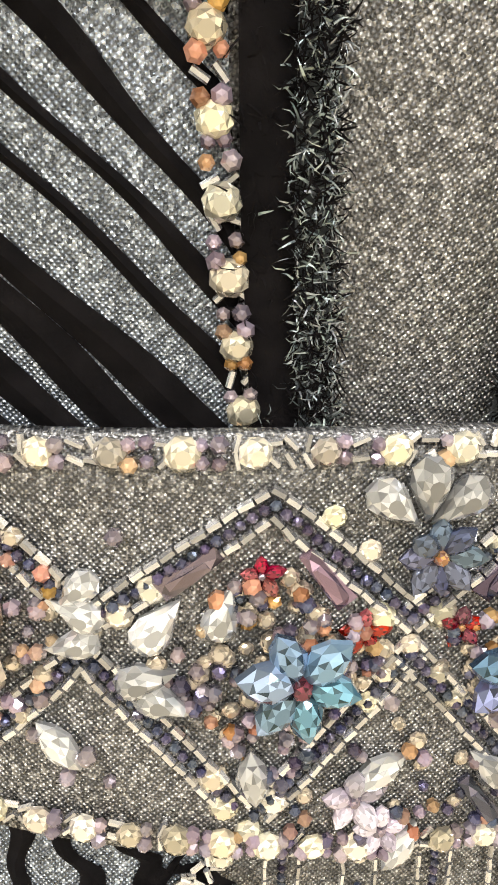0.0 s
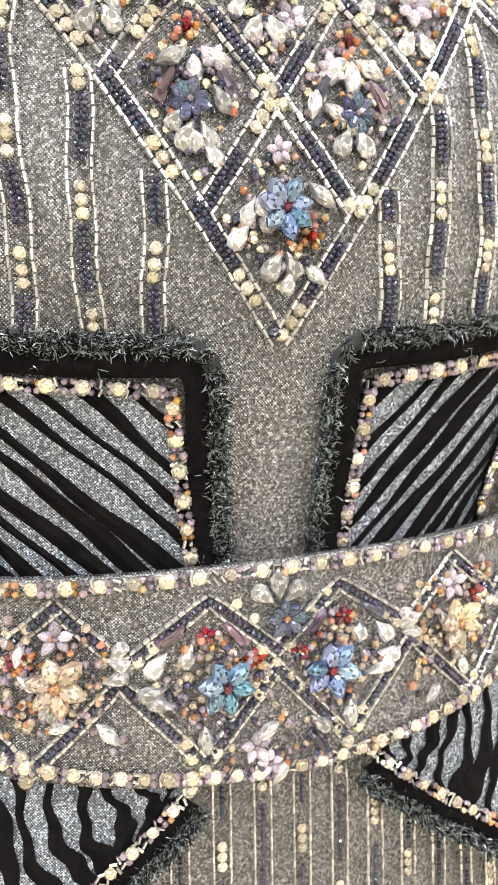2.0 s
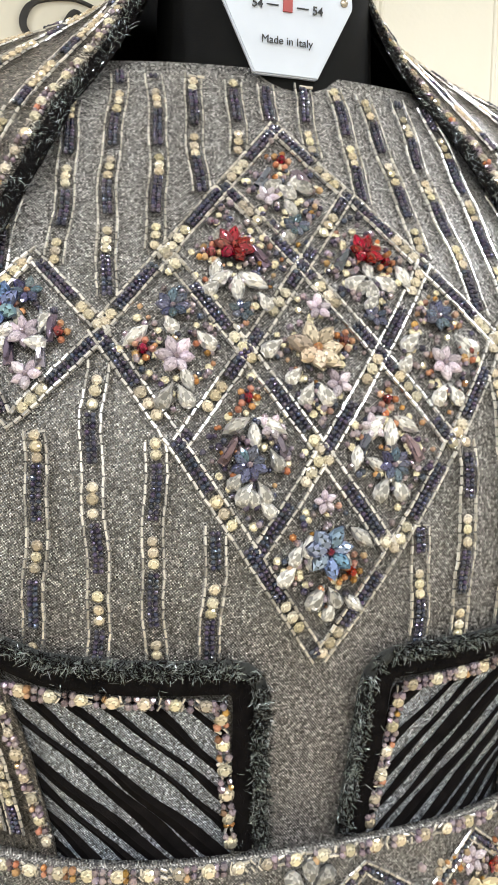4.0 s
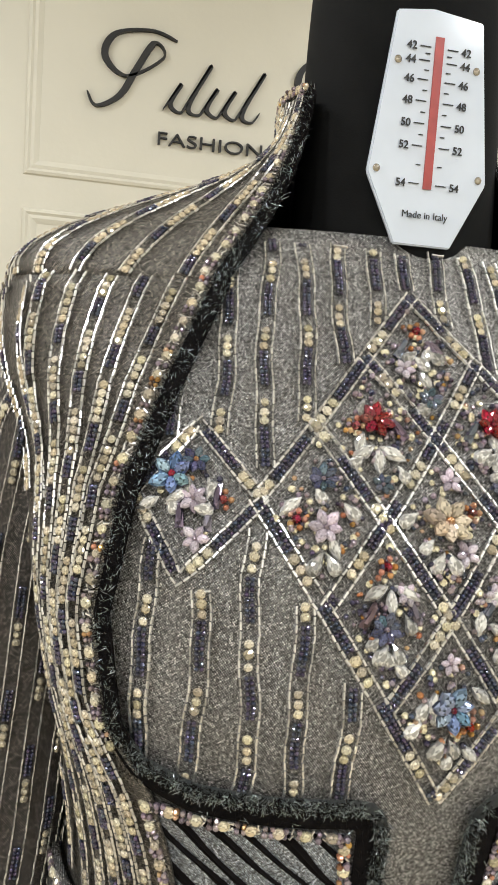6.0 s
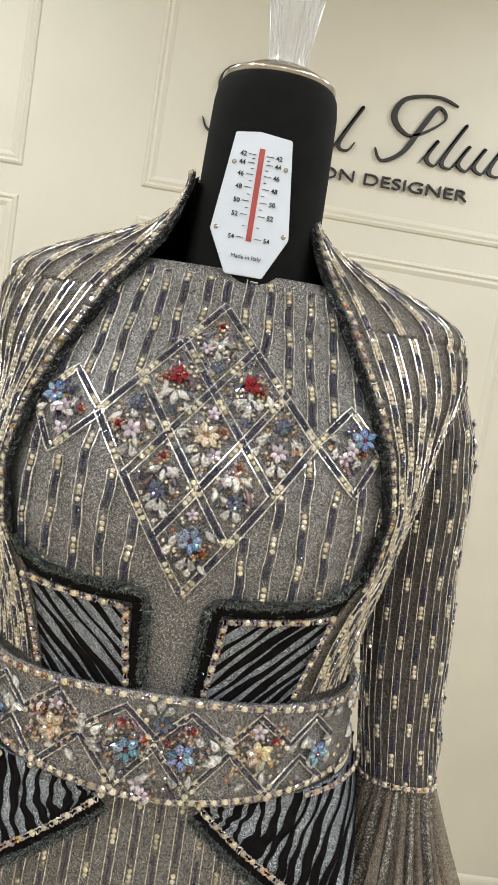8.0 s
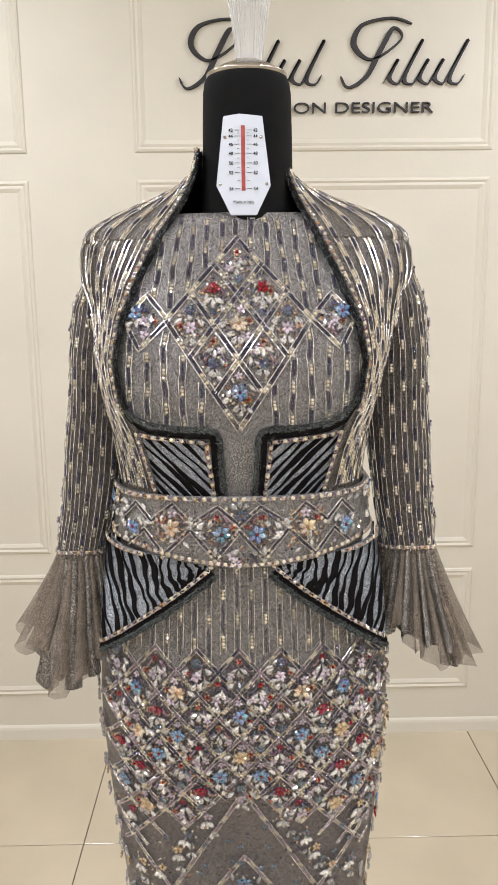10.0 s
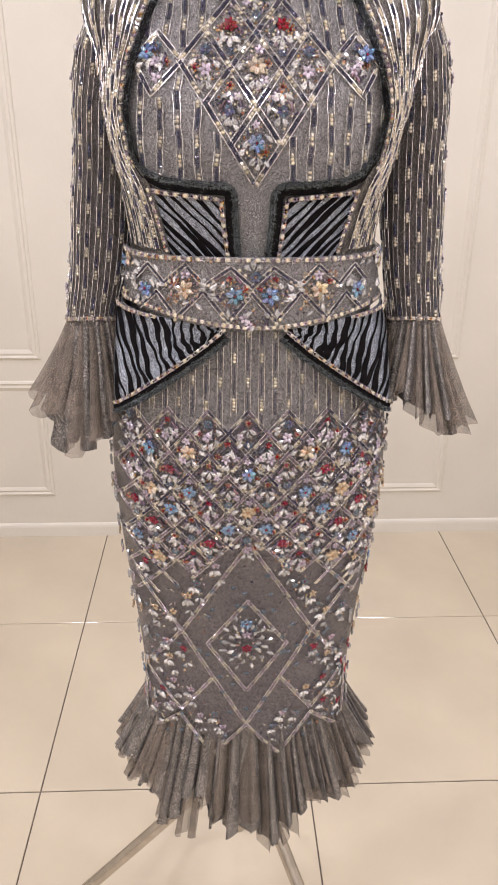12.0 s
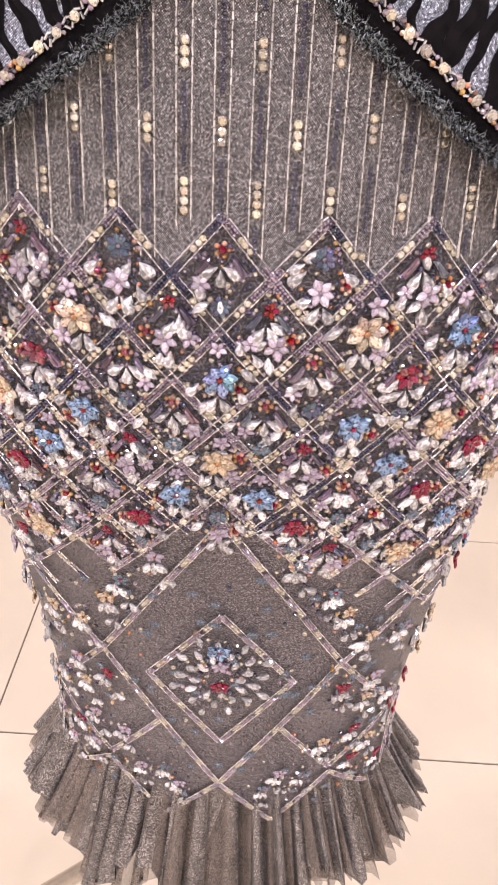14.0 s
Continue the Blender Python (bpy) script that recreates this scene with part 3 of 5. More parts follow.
def fringe(name, path, parent, width=0.009, per_metre=7000, length=0.009, lean=0.0, label="frayed black metallic ribbon fringe"):
    """A velvet ribbon with a strip of frayed, curling threads; lean: the side on which the strip lies."""
    left, right = offset(path, -width / 2), offset(path, width / 2)
    rows = [[p + n * 0.0012 for p, n in left], [p + n * 0.0026 for p, n in path], [p + n * 0.0012 for p, n in right]]
    ribbon = grid(name, rows, M_VELVET, parent, label)
    strip = 0.0078
    if lean:
        inner, middle, outer = (offset(path, lean * (width / 2 + strip * k)) for k in (-0.1, 0.4, 0.85))
        rows = [[p + n * 0.0009 for p, n in inner], [p + n * 0.0024 for p, n in middle], [p + n * 0.0002 for p, n in outer]]
        grid("fringe_ground", rows, M_FRINGE_BASE, ribbon)
    bright, dark = Heap(), Heap()
    curl = (np.array([(-0.5, 0, 0), (0.5, 0, 0), (0.45, 0.4, 0.8), (-0.45, 0.4, 0.8), (0.3, 0.8, 0.9), (-0.3, 0.8, 0.9), (0.1, 1, 0.3)]), [(0, 1, 2, 3), (3, 2, 4, 5), (5, 4, 6)])
    total = sum((q[0] - p[0]).length for p, q in zip(path, path[1:]))
    for p, n, d in resample(path, total / max(8, int(total * per_metre * 2.2))):
        side = n.cross(d)
        if lean and random.random() < 0.93:
            f = random.random()
            s = lean * (width / 2 + strip * (f - 0.08))
            rise, shine, turn = 0.0012 + 0.0016 * math.sin(3.1 * f), 0.42, random.uniform(0, 360)
            reach = length * random.uniform(0.18, 0.46)
        else:
            s = random.uniform(-width / 2, width / 2)
            rise, shine, turn = 0.0016, 0.05 if lean else 0.2, random.uniform(0, 360)
            reach = length * random.uniform(0.25, 0.7)
        m = sit(p + side * s + n * rise, n, turn, 1.0, along=side)
        m = m @ pose(0, 0, 0, random.uniform(-10, 40), random.uniform(-40, 40)) @ Matrix.Diagonal((random.uniform(0.0002, 0.00052), reach, length * random.uniform(0.02, 0.22), 1))
        (bright if random.random() < shine else dark).add(curl, m)
    bright.make("fringe_fluff", M_FRINGE, ribbon)
    dark.make("fringe_fluff", M_VELVET, ribbon)
    return ribbon


# ---- the room ----
floor = tagged(new("floor"), "polished beige ceramic tile floor with dark grout", "floor", kind="structure")
bm = bmesh.new()
box(bm, X_L, X_R, Y_B, WALL_Y + 0.1, -0.1, -0.004)
part("grout_bed", bm, M_GROUT, floor)


def wall(name, x0, x1, y0, y1):
    bm = bmesh.new()
    box(bm, x0, x1, y0, y1, 0.0, CEIL_Z)
    return tagged(part(name, bm, M_WALL, None, "cream painted wall with moulded panels"), category="wall", kind="structure")


wall_north = wall("wall_north", X_L - 0.1, X_R + 0.1, WALL_Y, WALL_Y + 0.12)
wall("wall_south", X_L - 0.1, X_R + 0.1, Y_B - 0.12, Y_B)
wall("wall_west", X_L - 0.12, X_L, Y_B, WALL_Y)
wall("wall_east", X_R, X_R + 0.12, Y_B, WALL_Y)
bm = bmesh.new()
box(bm, X_L - 0.2, X_R + 0.2, Y_B - 0.2, WALL_Y + 0.2, CEIL_Z, CEIL_Z + 0.1)
tagged(part("ceiling", bm, M_CEIL, None, "plain white painted ceiling"), category="ceiling", kind="structure")
bm = bmesh.new()
prof = [(0, 0), (-0.016, 0), (-0.012, 0.045), (-0.009, 0.055), (-0.005, 0.06), (0, 0.064)]
ring = [[bm.verts.new((x, WALL_Y + d, z)) for d, z in prof] for x in (X_L, X_R)]
for i in range(len(prof) - 1):
    bm.faces.new((ring[0][i], ring[1][i], ring[1][i + 1], ring[0][i + 1]))
tagged(part("baseboard", bm, M_WALL, None, "low cream painted baseboard along the wall"), category="baseboard", kind="structure")


def moulding(x0, x1, z0, z1):
    """A raised frame of panel moulding on the wall."""
    bm = bmesh.new()
    prof = [(0.0, 0.0), (0.004, 0.006), (0.012, 0.009), (0.020, 0.004), (0.030, 0.007), (0.040, 0.003), (0.046, 0.0)]
    loops = []
    for i, d in prof:
        loops.append([bm.verts.new((x, WALL_Y - d, z)) for x, z in ((x0 + i, z0 + i), (x1 - i, z0 + i), (x1 - i, z1 - i), (x0 + i, z1 - i))])
    for a, b in zip(loops, loops[1:]):
        for k in range(4):
            bm.faces.new((a[k], a[(k + 1) % 4], b[(k + 1) % 4], b[k]))
    part("panel_moulding", bm, M_WALL, wall_north)


for x0, x1 in ((-2.32, -0.80), (-0.38, 1.02), (1.44, 2.85)):
    moulding(x0, x1, 2.50, 3.40)
    moulding(x0, x1, 0.87, 2.40)
    moulding(x0, x1, 0.21, 0.775)

# Housings added for the unseen ceiling lamps
for lx, ly in LAMPS:
    dl = empty("downlight", "unseen round recessed ceiling downlight with white ring", "ceiling light", "ceiling downlights")
    bm = bmesh.new()
    n = 24
    for r0, r1, z0, z1 in ((0.11, 0.085, CEIL_Z - 0.003, CEIL_Z - 0.012),):
        a = [bm.verts.new((lx + r0 * math.cos(6.2832 * k / n), ly + r0 * math.sin(6.2832 * k / n), z0)) for k in range(n)]
        b = [bm.verts.new((lx + r1 * math.cos(6.2832 * k / n), ly + r1 * math.sin(6.2832 * k / n), z1)) for k in range(n)]
        for k in range(n):
            bm.faces.new((a[k], a[(k + 1) % n], b[(k + 1) % n], b[k]))
    part("trim_ring", bm, M_CEIL, dl)
    bm = bmesh.new()
    lathe(bm, lx, ly, [(CEIL_Z - 0.012, 0.083), (CEIL_Z - 0.008, 0.085)], 24)
    part("lens", bm, M_LAMP, dl)

# ---- sign on the wall ----
sign = empty("wall_sign", "black raised lettering and flowing script mark on cream wall", "sign")


def text(name, body, size, x, y, z, mat, parent, depth=0.004, align="LEFT", width=None, weight=0.0, rx=90):
    c = bpy.data.curves.new(name, "FONT")
    c.body, c.size, c.extrude, c.align_x, c.offset = body, size, depth, align, weight
    c.materials.append(mat)
    tmp = bpy.data.objects.new(name, c)
    me = bpy.data.meshes.new_from_object(tmp)
    bpy.data.objects.remove(tmp)
    if width:
        xs = [v.co.x for v in me.vertices]
        me.transform(Matrix.Diagonal((width / (max(xs) - min(xs)), 1, 1, 1)) @ Matrix.Translation((-min(xs), 0, 0)))
    ob = link(name, me, mat, parent)
    ob.matrix_basis = pose(x, y, z, rx)
    return ob


SIGN_Y = WALL_Y - 0.008
whole = text("lettering", "FASHION DESIGNER", 0.056, 0.025, SIGN_Y, 2.638, M_SIGN, sign, 0.006, width=0.755, weight=-0.0004)
bm = bmesh.new()
bm.from_mesh(whole.data)
seen = set()
for seed_vert in list(bm.verts):
    if seed_vert in seen:
        continue
    group, todo = {seed_vert}, [seed_vert]
    while todo:
        for e in todo.pop().link_edges:
            for v in e.verts:
                if v not in group:
                    group.add(v)
                    todo.append(v)
    seen |= group
    one, ids = bmesh.new(), {}
    for v in group:
        ids[v] = one.verts.new(v.co)
    for f in {f for v in group for f in v.link_faces}:
        one.faces.new([ids[v] for v in f.verts])
    part("letter", one, M_SIGN, sign).matrix_basis = whole.matrix_basis
bm.free()
bpy.data.objects.remove(whole)


def stroke(pts, thin=0.003, fat=0.010):
    """One brush stroke of the script mark: thick on the way down, thin on the way up."""
    fine = []
    for i in range(len(pts) - 1):
        p0, p1, p2, p3 = (Vector((*pts[min(max(k, 0), len(pts) - 1)], 0)) for k in (i - 1, i, i + 1, i + 2))
        for k in range(8):
            t = k / 8
            fine.append(0.5 * (2 * p1 + (p2 - p0) * t + (2 * p0 - 5 * p1 + 4 * p2 - p3) * t * t + (3 * p1 - p0 - 3 * p2 + p3) * t**3))
    fine.append(Vector((*pts[-1], 0)))
    bm = bmesh.new()
    rows = []
    for i, p in enumerate(fine):
        d = (fine[min(i + 1, len(fine) - 1)] - fine[max(i - 1, 0)]).normalized()
        w = thin + (fat - thin) * max(0, -d.y) ** 1.5
        w *= min(1, 0.35 + i / 4, 0.35 + (len(fine) - 1 - i) / 4)
        s = Vector((-d.y, d.x, 0)) * w
        rows.append([bm.verts.new((q.x, y, q.y)) for q, y in ((p + s, SIGN_Y + 0.008), (p + s, SIGN_Y - 0.006), (p - s, SIGN_Y - 0.006), (p - s, SIGN_Y + 0.008))])
    for a, b in zip(rows, rows[1:]):
        for k in range(3):
            bm.faces.new((a[k], a[k + 1], b[k + 1], b[k]))
    part("script_stroke", bm, M_SIGN, sign)


for ox in (-0.17, 0.45):  # two large swashes
    stroke([(ox + 0.24, 2.955), (ox + 0.16, 2.975), (ox + 0.05, 2.95), (ox + 0.02, 2.88), (ox + 0.09, 2.83), (ox + 0.20, 2.90), (ox + 0.17, 2.94), (ox + 0.12, 2.86), (ox + 0.07, 2.77), (ox + 0.0, 2.73), (ox - 0.03, 2.77)], 0.0035, 0.011)
for ox, k in ((0.07, 5), (0.62, 5)):  # runs of slanted strokes
    for i in range(k):
        x = ox + i * 0.058
        top = 2.90 if i in (1, 4) else 2.83
        stroke([(x - 0.035, 2.745), (x + 0.02 + (top - 2.83) * 0.5, top), (x - 0.012, 2.765), (x + 0.02, 2.742), (x + 0.045, 2.775)], 0.0028, 0.0075)

# ---- dress form ----
form = empty("dress_form", "black dress form neck with size gauge on chrome stand", "dress form")
NX, NY = 0.026, 0.272
bm = bmesh.new()
lathe(bm, NX, NY, [(1.98, 0.066), (2.03, 0.0625), (2.10, 0.0602), (2.16, 0.0590), (2.19, 0.0580), (2.203, 0.0560), (2.211, 0.0520), (2.214, 0.046)], 48)
part("neck", bm, M_NECK, form, "black jersey covered neck", smooth=True)
bm = bmesh.new()
lathe(bm, NX, NY, [(2.208, 0.0535), (2.2135, 0.053), (2.2155, 0.050), (2.2165, 0.046), (2.222, 0.038), (2.227, 0.026), (2.230, 0.02)], 48)
part("neck_cap", bm, M_CHROME, form, "polished metal neck cap", smooth=True)
bm = bmesh.new()
lathe(bm, NX + 0.004, NY, [(2.228, 0.0185), (2.235, 0.0175), (2.255, 0.0195), (2.285, 0.0235), (2.325, 0.030), (2.352, 0.033), (2.366, 0.029), (2.372, 0.016)], 96, 0.035, 16)
part("finial", bm, M_CLEAR, form, "clear ribbed acrylic finial")
# size gauge
PLATE_Y = 0.2075
gauge = [(-0.0245, 2.149), (-0.004, 2.152), (0.0245, 2.149), (0.0345, 2.066), (0.0165, 2.030), (-0.0165, 2.030), (-0.0345, 2.066)]
GX = 0.0195
bm = bmesh.new()
fr = [bm.verts.new((GX + x, PLATE_Y, z)) for x, z in gauge]
bk = [bm.verts.new((GX + x, PLATE_Y + 0.003, z)) for x, z in gauge]
bm.faces.new(fr[::-1])
bm.faces.new(bk)
for i in range(7):
    j = (i + 1) % 7
    bm.faces.new((fr[i], fr[j], bk[j], bk[i]))
bmesh.ops.recalc_face_normals(bm, faces=bm.faces)
bmesh.ops.bevel(bm, geom=[e for e in bm.edges], offset=0.0007, segments=2, affect="EDGES")
plate = part("size_gauge", bm, M_PLATE, form, "white gauge plate with numbers from 42 to 54")
bm = bmesh.new()
box(bm, GX - 0.0024, GX + 0.0024, PLATE_Y - 0.0008, PLATE_Y + 0.001, 2.060, 2.138)
part("gauge_strip", bm, M_REDSTRIP, plate, "red gauge strip")
ZS = {42: 2.1325, 44: 2.1255, 46: 2.1158, 48: 2.1050, 50: 2.0935, 52: 2.0820, 54: 2.0625}
for num, z in ZS.items():
    for s in (-1, 1):
        text("numeral", str(num), 0.0056, GX + s * 0.0155, PLATE_Y - 0.0007, z - 0.0022, M_INK, plate, 0.0002, "CENTER", weight=0.0001)
        bm = bmesh.new()
        box(bm, GX + s * 0.0078 - 0.0030, GX + s * 0.0078 + 0.0030, PLATE_Y - 0.0007, PLATE_Y - 0.0001, z - 0.0002, z + 0.0002)
        part("tick", bm, M_INK, plate)
zs = sorted(ZS.values())
for a, b in zip(zs, zs[1:]):
    for s in (-1, 1):
        bm = bmesh.new()
        box(bm, GX + s * 0.0062 - 0.0013, GX + s * 0.0062 + 0.0013, PLATE_Y - 0.0007, PLATE_Y - 0.0001, (a + b) / 2 - 0.0002, (a + b) / 2 + 0.0002)
        part("tick", bm, M_INK, plate)
text("lettering", "Made in Italy", 0.0052, GX, PLATE_Y - 0.0007, 2.0445, M_INK, plate, 0.0002, "CENTER")
for x, z in ((-0.0225, 2.1240), (0.0225, 2.1240), (-0.0295, 2.068), (0.0295, 2.068)):
    bm = bmesh.new()
    bmesh.ops.create_uvsphere(bm, u_segments=12, v_segments=6, radius=0.0021, matrix=Matrix.Translation((GX + x, PLATE_Y - 0.0003, z)) @ Matrix.Diagonal((1, 0.45, 1, 1)))
    part("screw", bm, M_CHROME, plate, smooth=True)
# stand: pole and three legs
PX, PY = 0.012, 0.29
bm = bmesh.new()
lathe(bm, PX, PY, [(0.63, 0.016), (1.30, 0.016)], 20)
part("pole", bm, M_CHROME, form, smooth=True)
bm = bmesh.new()
lathe(bm, PX, PY, [(0.625, 0.020), (0.63, 0.026), (0.71, 0.026), (0.715, 0.022)], 24)
part("hub", bm, M_CHROME, form, smooth=True)
for ang in (184, 303, 90):
    a = radians(ang)
    c, s = math.cos(a), math.sin(a)
    bm = bmesh.new()
    tube(bm, [(PX + r * c, PY + r * s, z) for r, z in ((0.015, 0.665), (0.10, 0.575), (0.25, 0.416), (0.345, 0.316), (0.362, 0.292), (0.370, 0.262), (0.372, 0.02))], 0.0125, 14)
    leg = part("leg", bm, M_CHROME, form, "bent chrome tube leg", smooth=True)
    bm = bmesh.new()
    lathe(bm, PX + 0.372 * c, PY + 0.372 * s, [(0.0, 0.017), (0.004, 0.018), (0.025, 0.0155), (0.03, 0.014)], 16)
    part("foot_cap", bm, M_CHROME, leg, smooth=True)

# ---- gown ----
gown = empty("gown", "silver grey beaded evening gown with crystal embroidery on dress form", "dress")
LAPEL = [(1.66, 0.106), (1.683, 0.108), (1.73, 0.118), (1.765, 0.129), (1.80, 0.149), (1.848, 0.1565), (1.90, 0.147), (1.947, 0.129), (2.0, 0.104), (2.04, 0.080), (2.075, 0.060), (2.09, 0.05)]


def steps(a, b, k):
    return [a + (b - a) * i / k for i in range(k + 1)]


# inner bodice
rows = []
for z in steps(1.60, 2.034, 60):
    w = min(lerp_table(LAPEL, z) + 0.02, section(z)[0] * 0.98)
    if z > 2.0:
        w = min(w, section(z)[0] * 0.9)
    rows.append([on(x, z, 0.0)[0] for x in steps(-w, w, 48)])
bodice = grid("bodice", rows, M_LAME, gown, "silver lame bodice with bead stripes and diamond embroidery", thick=0.002)
# outer shrug, open at the front, round the back
LIFT, COLLAR_Z = 0.0055, 2.0
rows = []
for z in steps(1.64, COLLAR_Z, 56):
    l = min(lerp_table(LAPEL, z), section(z)[0] * 0.97)
    rows.append([around(t, z, LIFT) for t in steps(angle_of(-l, z, LIFT), 2 * math.pi + angle_of(l, z, LIFT), 90)])
shrug = grid("shrug", rows, M_SHRUG, gown, "striped beaded shrug jacket over the bodice", thick=0.002)
# skirt
HEM = [(-0.30, 0.86), (-0.182, 0.784), (-0.120, 0.872), (-0.064, 0.780), (-0.003, 0.845), (0.057, 0.750), (0.120, 0.838), (0.178, 0.790), (0.30, 0.86)]
rows = []
K = 160
for i in range(61):
    row = []
    for k in range(K):
        th = 2 * math.pi * k / K
        p = around(th, 1.60)
        x = p.x - CX if math.sin(th) > 0 else 0.30
        zb = lerp_table(HEM, x * 1.1) if math.sin(th) > 0 else 0.82 + 0.03 * math.cos(9 * th)
        row.append(around(th, 1.60 + (zb - 1.60) * i / 60))
    rows.append(row)
skirt = grid("skirt", rows, M_LAME_DARK, gown, "fitted grey skirt covered in beaded diamond lattice", closed=True, thick=0.002)
# upper skirt panel in brighter cloth
rows = []
for t in steps(0, 1, 24):
    row = []
    for x in steps(-0.1835, 0.1695, 128):
        f = ((x + 0.007) / 0.0552) % 1.0
        low = 1.440 + 0.032 * abs(1 - 2 * f)
        row.append(on(x, low + (1.605 - low) * t, 0.0022)[0])
    rows.append(row)
grid("skirt_yoke", rows, M_LAME, gown, "silver lame hip yoke with bead stripes")


# ruffles
def ruffle(name, ring, depth, flare, pleats, mat, parent, label, seed, wob=0.25, levels=14, thick=0.012):
    """A pleated frill: ring(t) gives place and outward direction round the top edge."""
    rng = random.Random(seed)
    n = pleats * 8
    ph = [rng.uniform(-wob, wob) for _ in range(pleats + 1)]
    amp = [rng.uniform(0.6, 1.3) for _ in range(pleats + 1)]
    drop = [rng.uniform(0.80, 1.10) * (1 + 0.10 * math.sin(_ * 0.9 + seed)) for _ in range(pleats + 1)]
    rows = []
    for i in range(levels + 1):
        s = i / levels
        row = []
        for k in range(n):
            t = k / n
            j = k // 8
            p, o, d, fl = ring(t)
            a = 2 * math.pi * (k % 8) / 8
            w = amp[j] * (0.003 + thick * s**0.8) * math.sin(a + ph[j] * s * 3)
            side = Vector((0, 0, 1)).cross(o)
            q = p + o * (fl * flare * s**1.25 + w) + Vector((0, 0, -1)) * d * depth * s * drop[j] * (1 - 0.03 * math.cos(a)) + side * (0.006 * s * math.cos(a * 2 + ph[j]))
            row.append(q)
        rows.append(row)
    return grid(name, rows, mat, parent, label, closed=True)


def hem_ring(inset, z0):
    def ring(t):
        th = 2 * math.pi * t
        p = around(th, z0, -inset)
        o = (p - Vector((CX, 0.30, z0)))
        o.z = 0
        o.normalize()
        side = abs(math.cos(th))
        return p, o, 1.0 - 0.40 * side**2, 0.55 + 0.48 * side**2
    return ring


ruffle("hem_ruffle", hem_ring(0.016, 0.885), 0.290, 0.066, 54, M_GLITTER, gown, "pleated grey glitter tulle ruffle at the hem", 3)
ruffle("hem_ruffle", hem_ring(0.019, 0.885), 0.306, 0.074, 62, M_TULLE, gown, "pleated grey glitter tulle ruffle at the hem", 8)

# sleeves
ARM = [(2.014, 0.146, 0.285, 0.014), (1.988, 0.172, 0.285, 0.046), (1.93, 0.194, 0.280, 0.0485), (1.86, 0.203, 0.275, 0.046), (1.78, 0.207, 0.270, 0.0445), (1.70, 0.213, 0.262, 0.043), (1.63, 0.221, 0.252, 0.040), (1.575, 0.229, 0.245, 0.038)]


def arm(side, phi, s):
    """Place and normal on a sleeve: phi 0 is outward, 90 degrees the front; s runs from the shoulder to the wrist."""
    u = s * (len(ARM) - 1)
    i = min(int(u), len(ARM) - 2)
    t = u - i
    z, x, y, r = (ARM[i][k] + (ARM[i + 1][k] - ARM[i][k]) * t for k in range(4))
    fold = 0.0014 * math.sin(9 * s + 3 * phi) + 0.001 * math.sin(23 * s - 2 * phi)
    n = Vector((side * math.cos(phi), -math.sin(phi) * 1.1, 0.12)).normalized()
    return Vector((CX + 0.019 - 0.013 * s + side * (x + 0.002 + (r + fold) * math.cos(phi)), y - (r * 1.12 + fold) * math.sin(phi), z + 0.02 * math.cos(phi) * (1 - s) * -1)), n


sleeves = {}
for side in (-1, 1):
    rows = [[arm(side, 2 * math.pi * k / 40, s)[0] for k in range(40)] for s in steps(0, 1, 44)]
    sleeves[side] = grid("sleeve", rows, M_NET, gown, "long fitted sleeve with vertical bead stripes", closed=True)

    def wrist(t, side=side, inset=0.0):
        ph = 2 * math.pi * t
        p, n = arm(side, ph, 0.985)
        o = Vector((side * math.cos(ph), -math.sin(ph), 0)).normalized()
        out = 0.5 + 0.5 * math.cos(ph)
        return p - o * 0.002, o, 0.88 + 0.12 * math.sin(ph * 2 + side), 0.35 + 0.75 * out

    ruffle("sleeve_ruffle", wrist, 0.180, 0.036, 15, M_GLITTER, gown, "flared pleated grey tulle cuff ruffle", 20 + side)
    ruffle("sleeve_ruffle", wrist, 0.162, 0.056, 17, M_TULLE, gown, "flared pleated grey tulle cuff ruffle", 30 + side)

# stand collar: the shoulders rise into it
def collar_edge(t):
    """Top edge of the collar; t from -1 to 1 round the back."""
    a = t * 2.0
    return Vector((0.017 + 0.060 * math.sin(a), 0.282 + 0.080 * math.cos(a), 2.121 + 0.008 * math.cos(a)))


def collar_at(t, s):
    """Place and normal on the collar: s from the shoulders up to its edge."""
    def place(t, s):
        l = lerp_table(LAPEL, COLLAR_Z)
        t0 = angle_of(l, COLLAR_Z, LIFT) if t > 0 else math.pi - angle_of(-l, COLLAR_Z, LIFT)
        p, q = around(-math.pi / 2 + t * (math.pi / 2 + t0), COLLAR_Z, LIFT), collar_edge(t)
        w = min(1.0, (1 - min(abs(t), 1)) / 0.3)
        w = w * w * (3 - 2 * w)
        g = min(max((s - 0.03) / 0.80, 0.0), 1.0)
        f = (1 - w) * (1 - max(0.0, 1 - s) ** 1.6) + w * g * g * (3 - 2 * g)
        return Vector((p.x + (q.x - p.x) * f, p.y + (q.y - p.y) * f, p.z + (q.z - p.z) * s))
    p = place(t, s)
    n = (place(t + 0.01, s) - place(t - 0.01, s)).cross(place(t, s + 0.01) - place(t, s - 0.01)).normalized()
    out = p - Vector((CX, 0.29, p.z - 0.04))
    return p, n if n.dot(out) > 0 else -n


rows = [[collar_at(t, s)[0] for t in steps(-1, 1, 90)] for s in steps(0, 1, 20)]
collar = grid("collar", rows, M_SHRUG, gown, "beaded shoulders rising into a standing collar", thick=0.002)
inner = [[collar_at(t, s)[0] - collar_at(t, s)[1] * 0.0045 for t in steps(-1, 1, 90)] for s in steps(0.05, 0.99, 16)]
grid("collar_lining", inner, M_VELVET, collar, "black velvet lining")

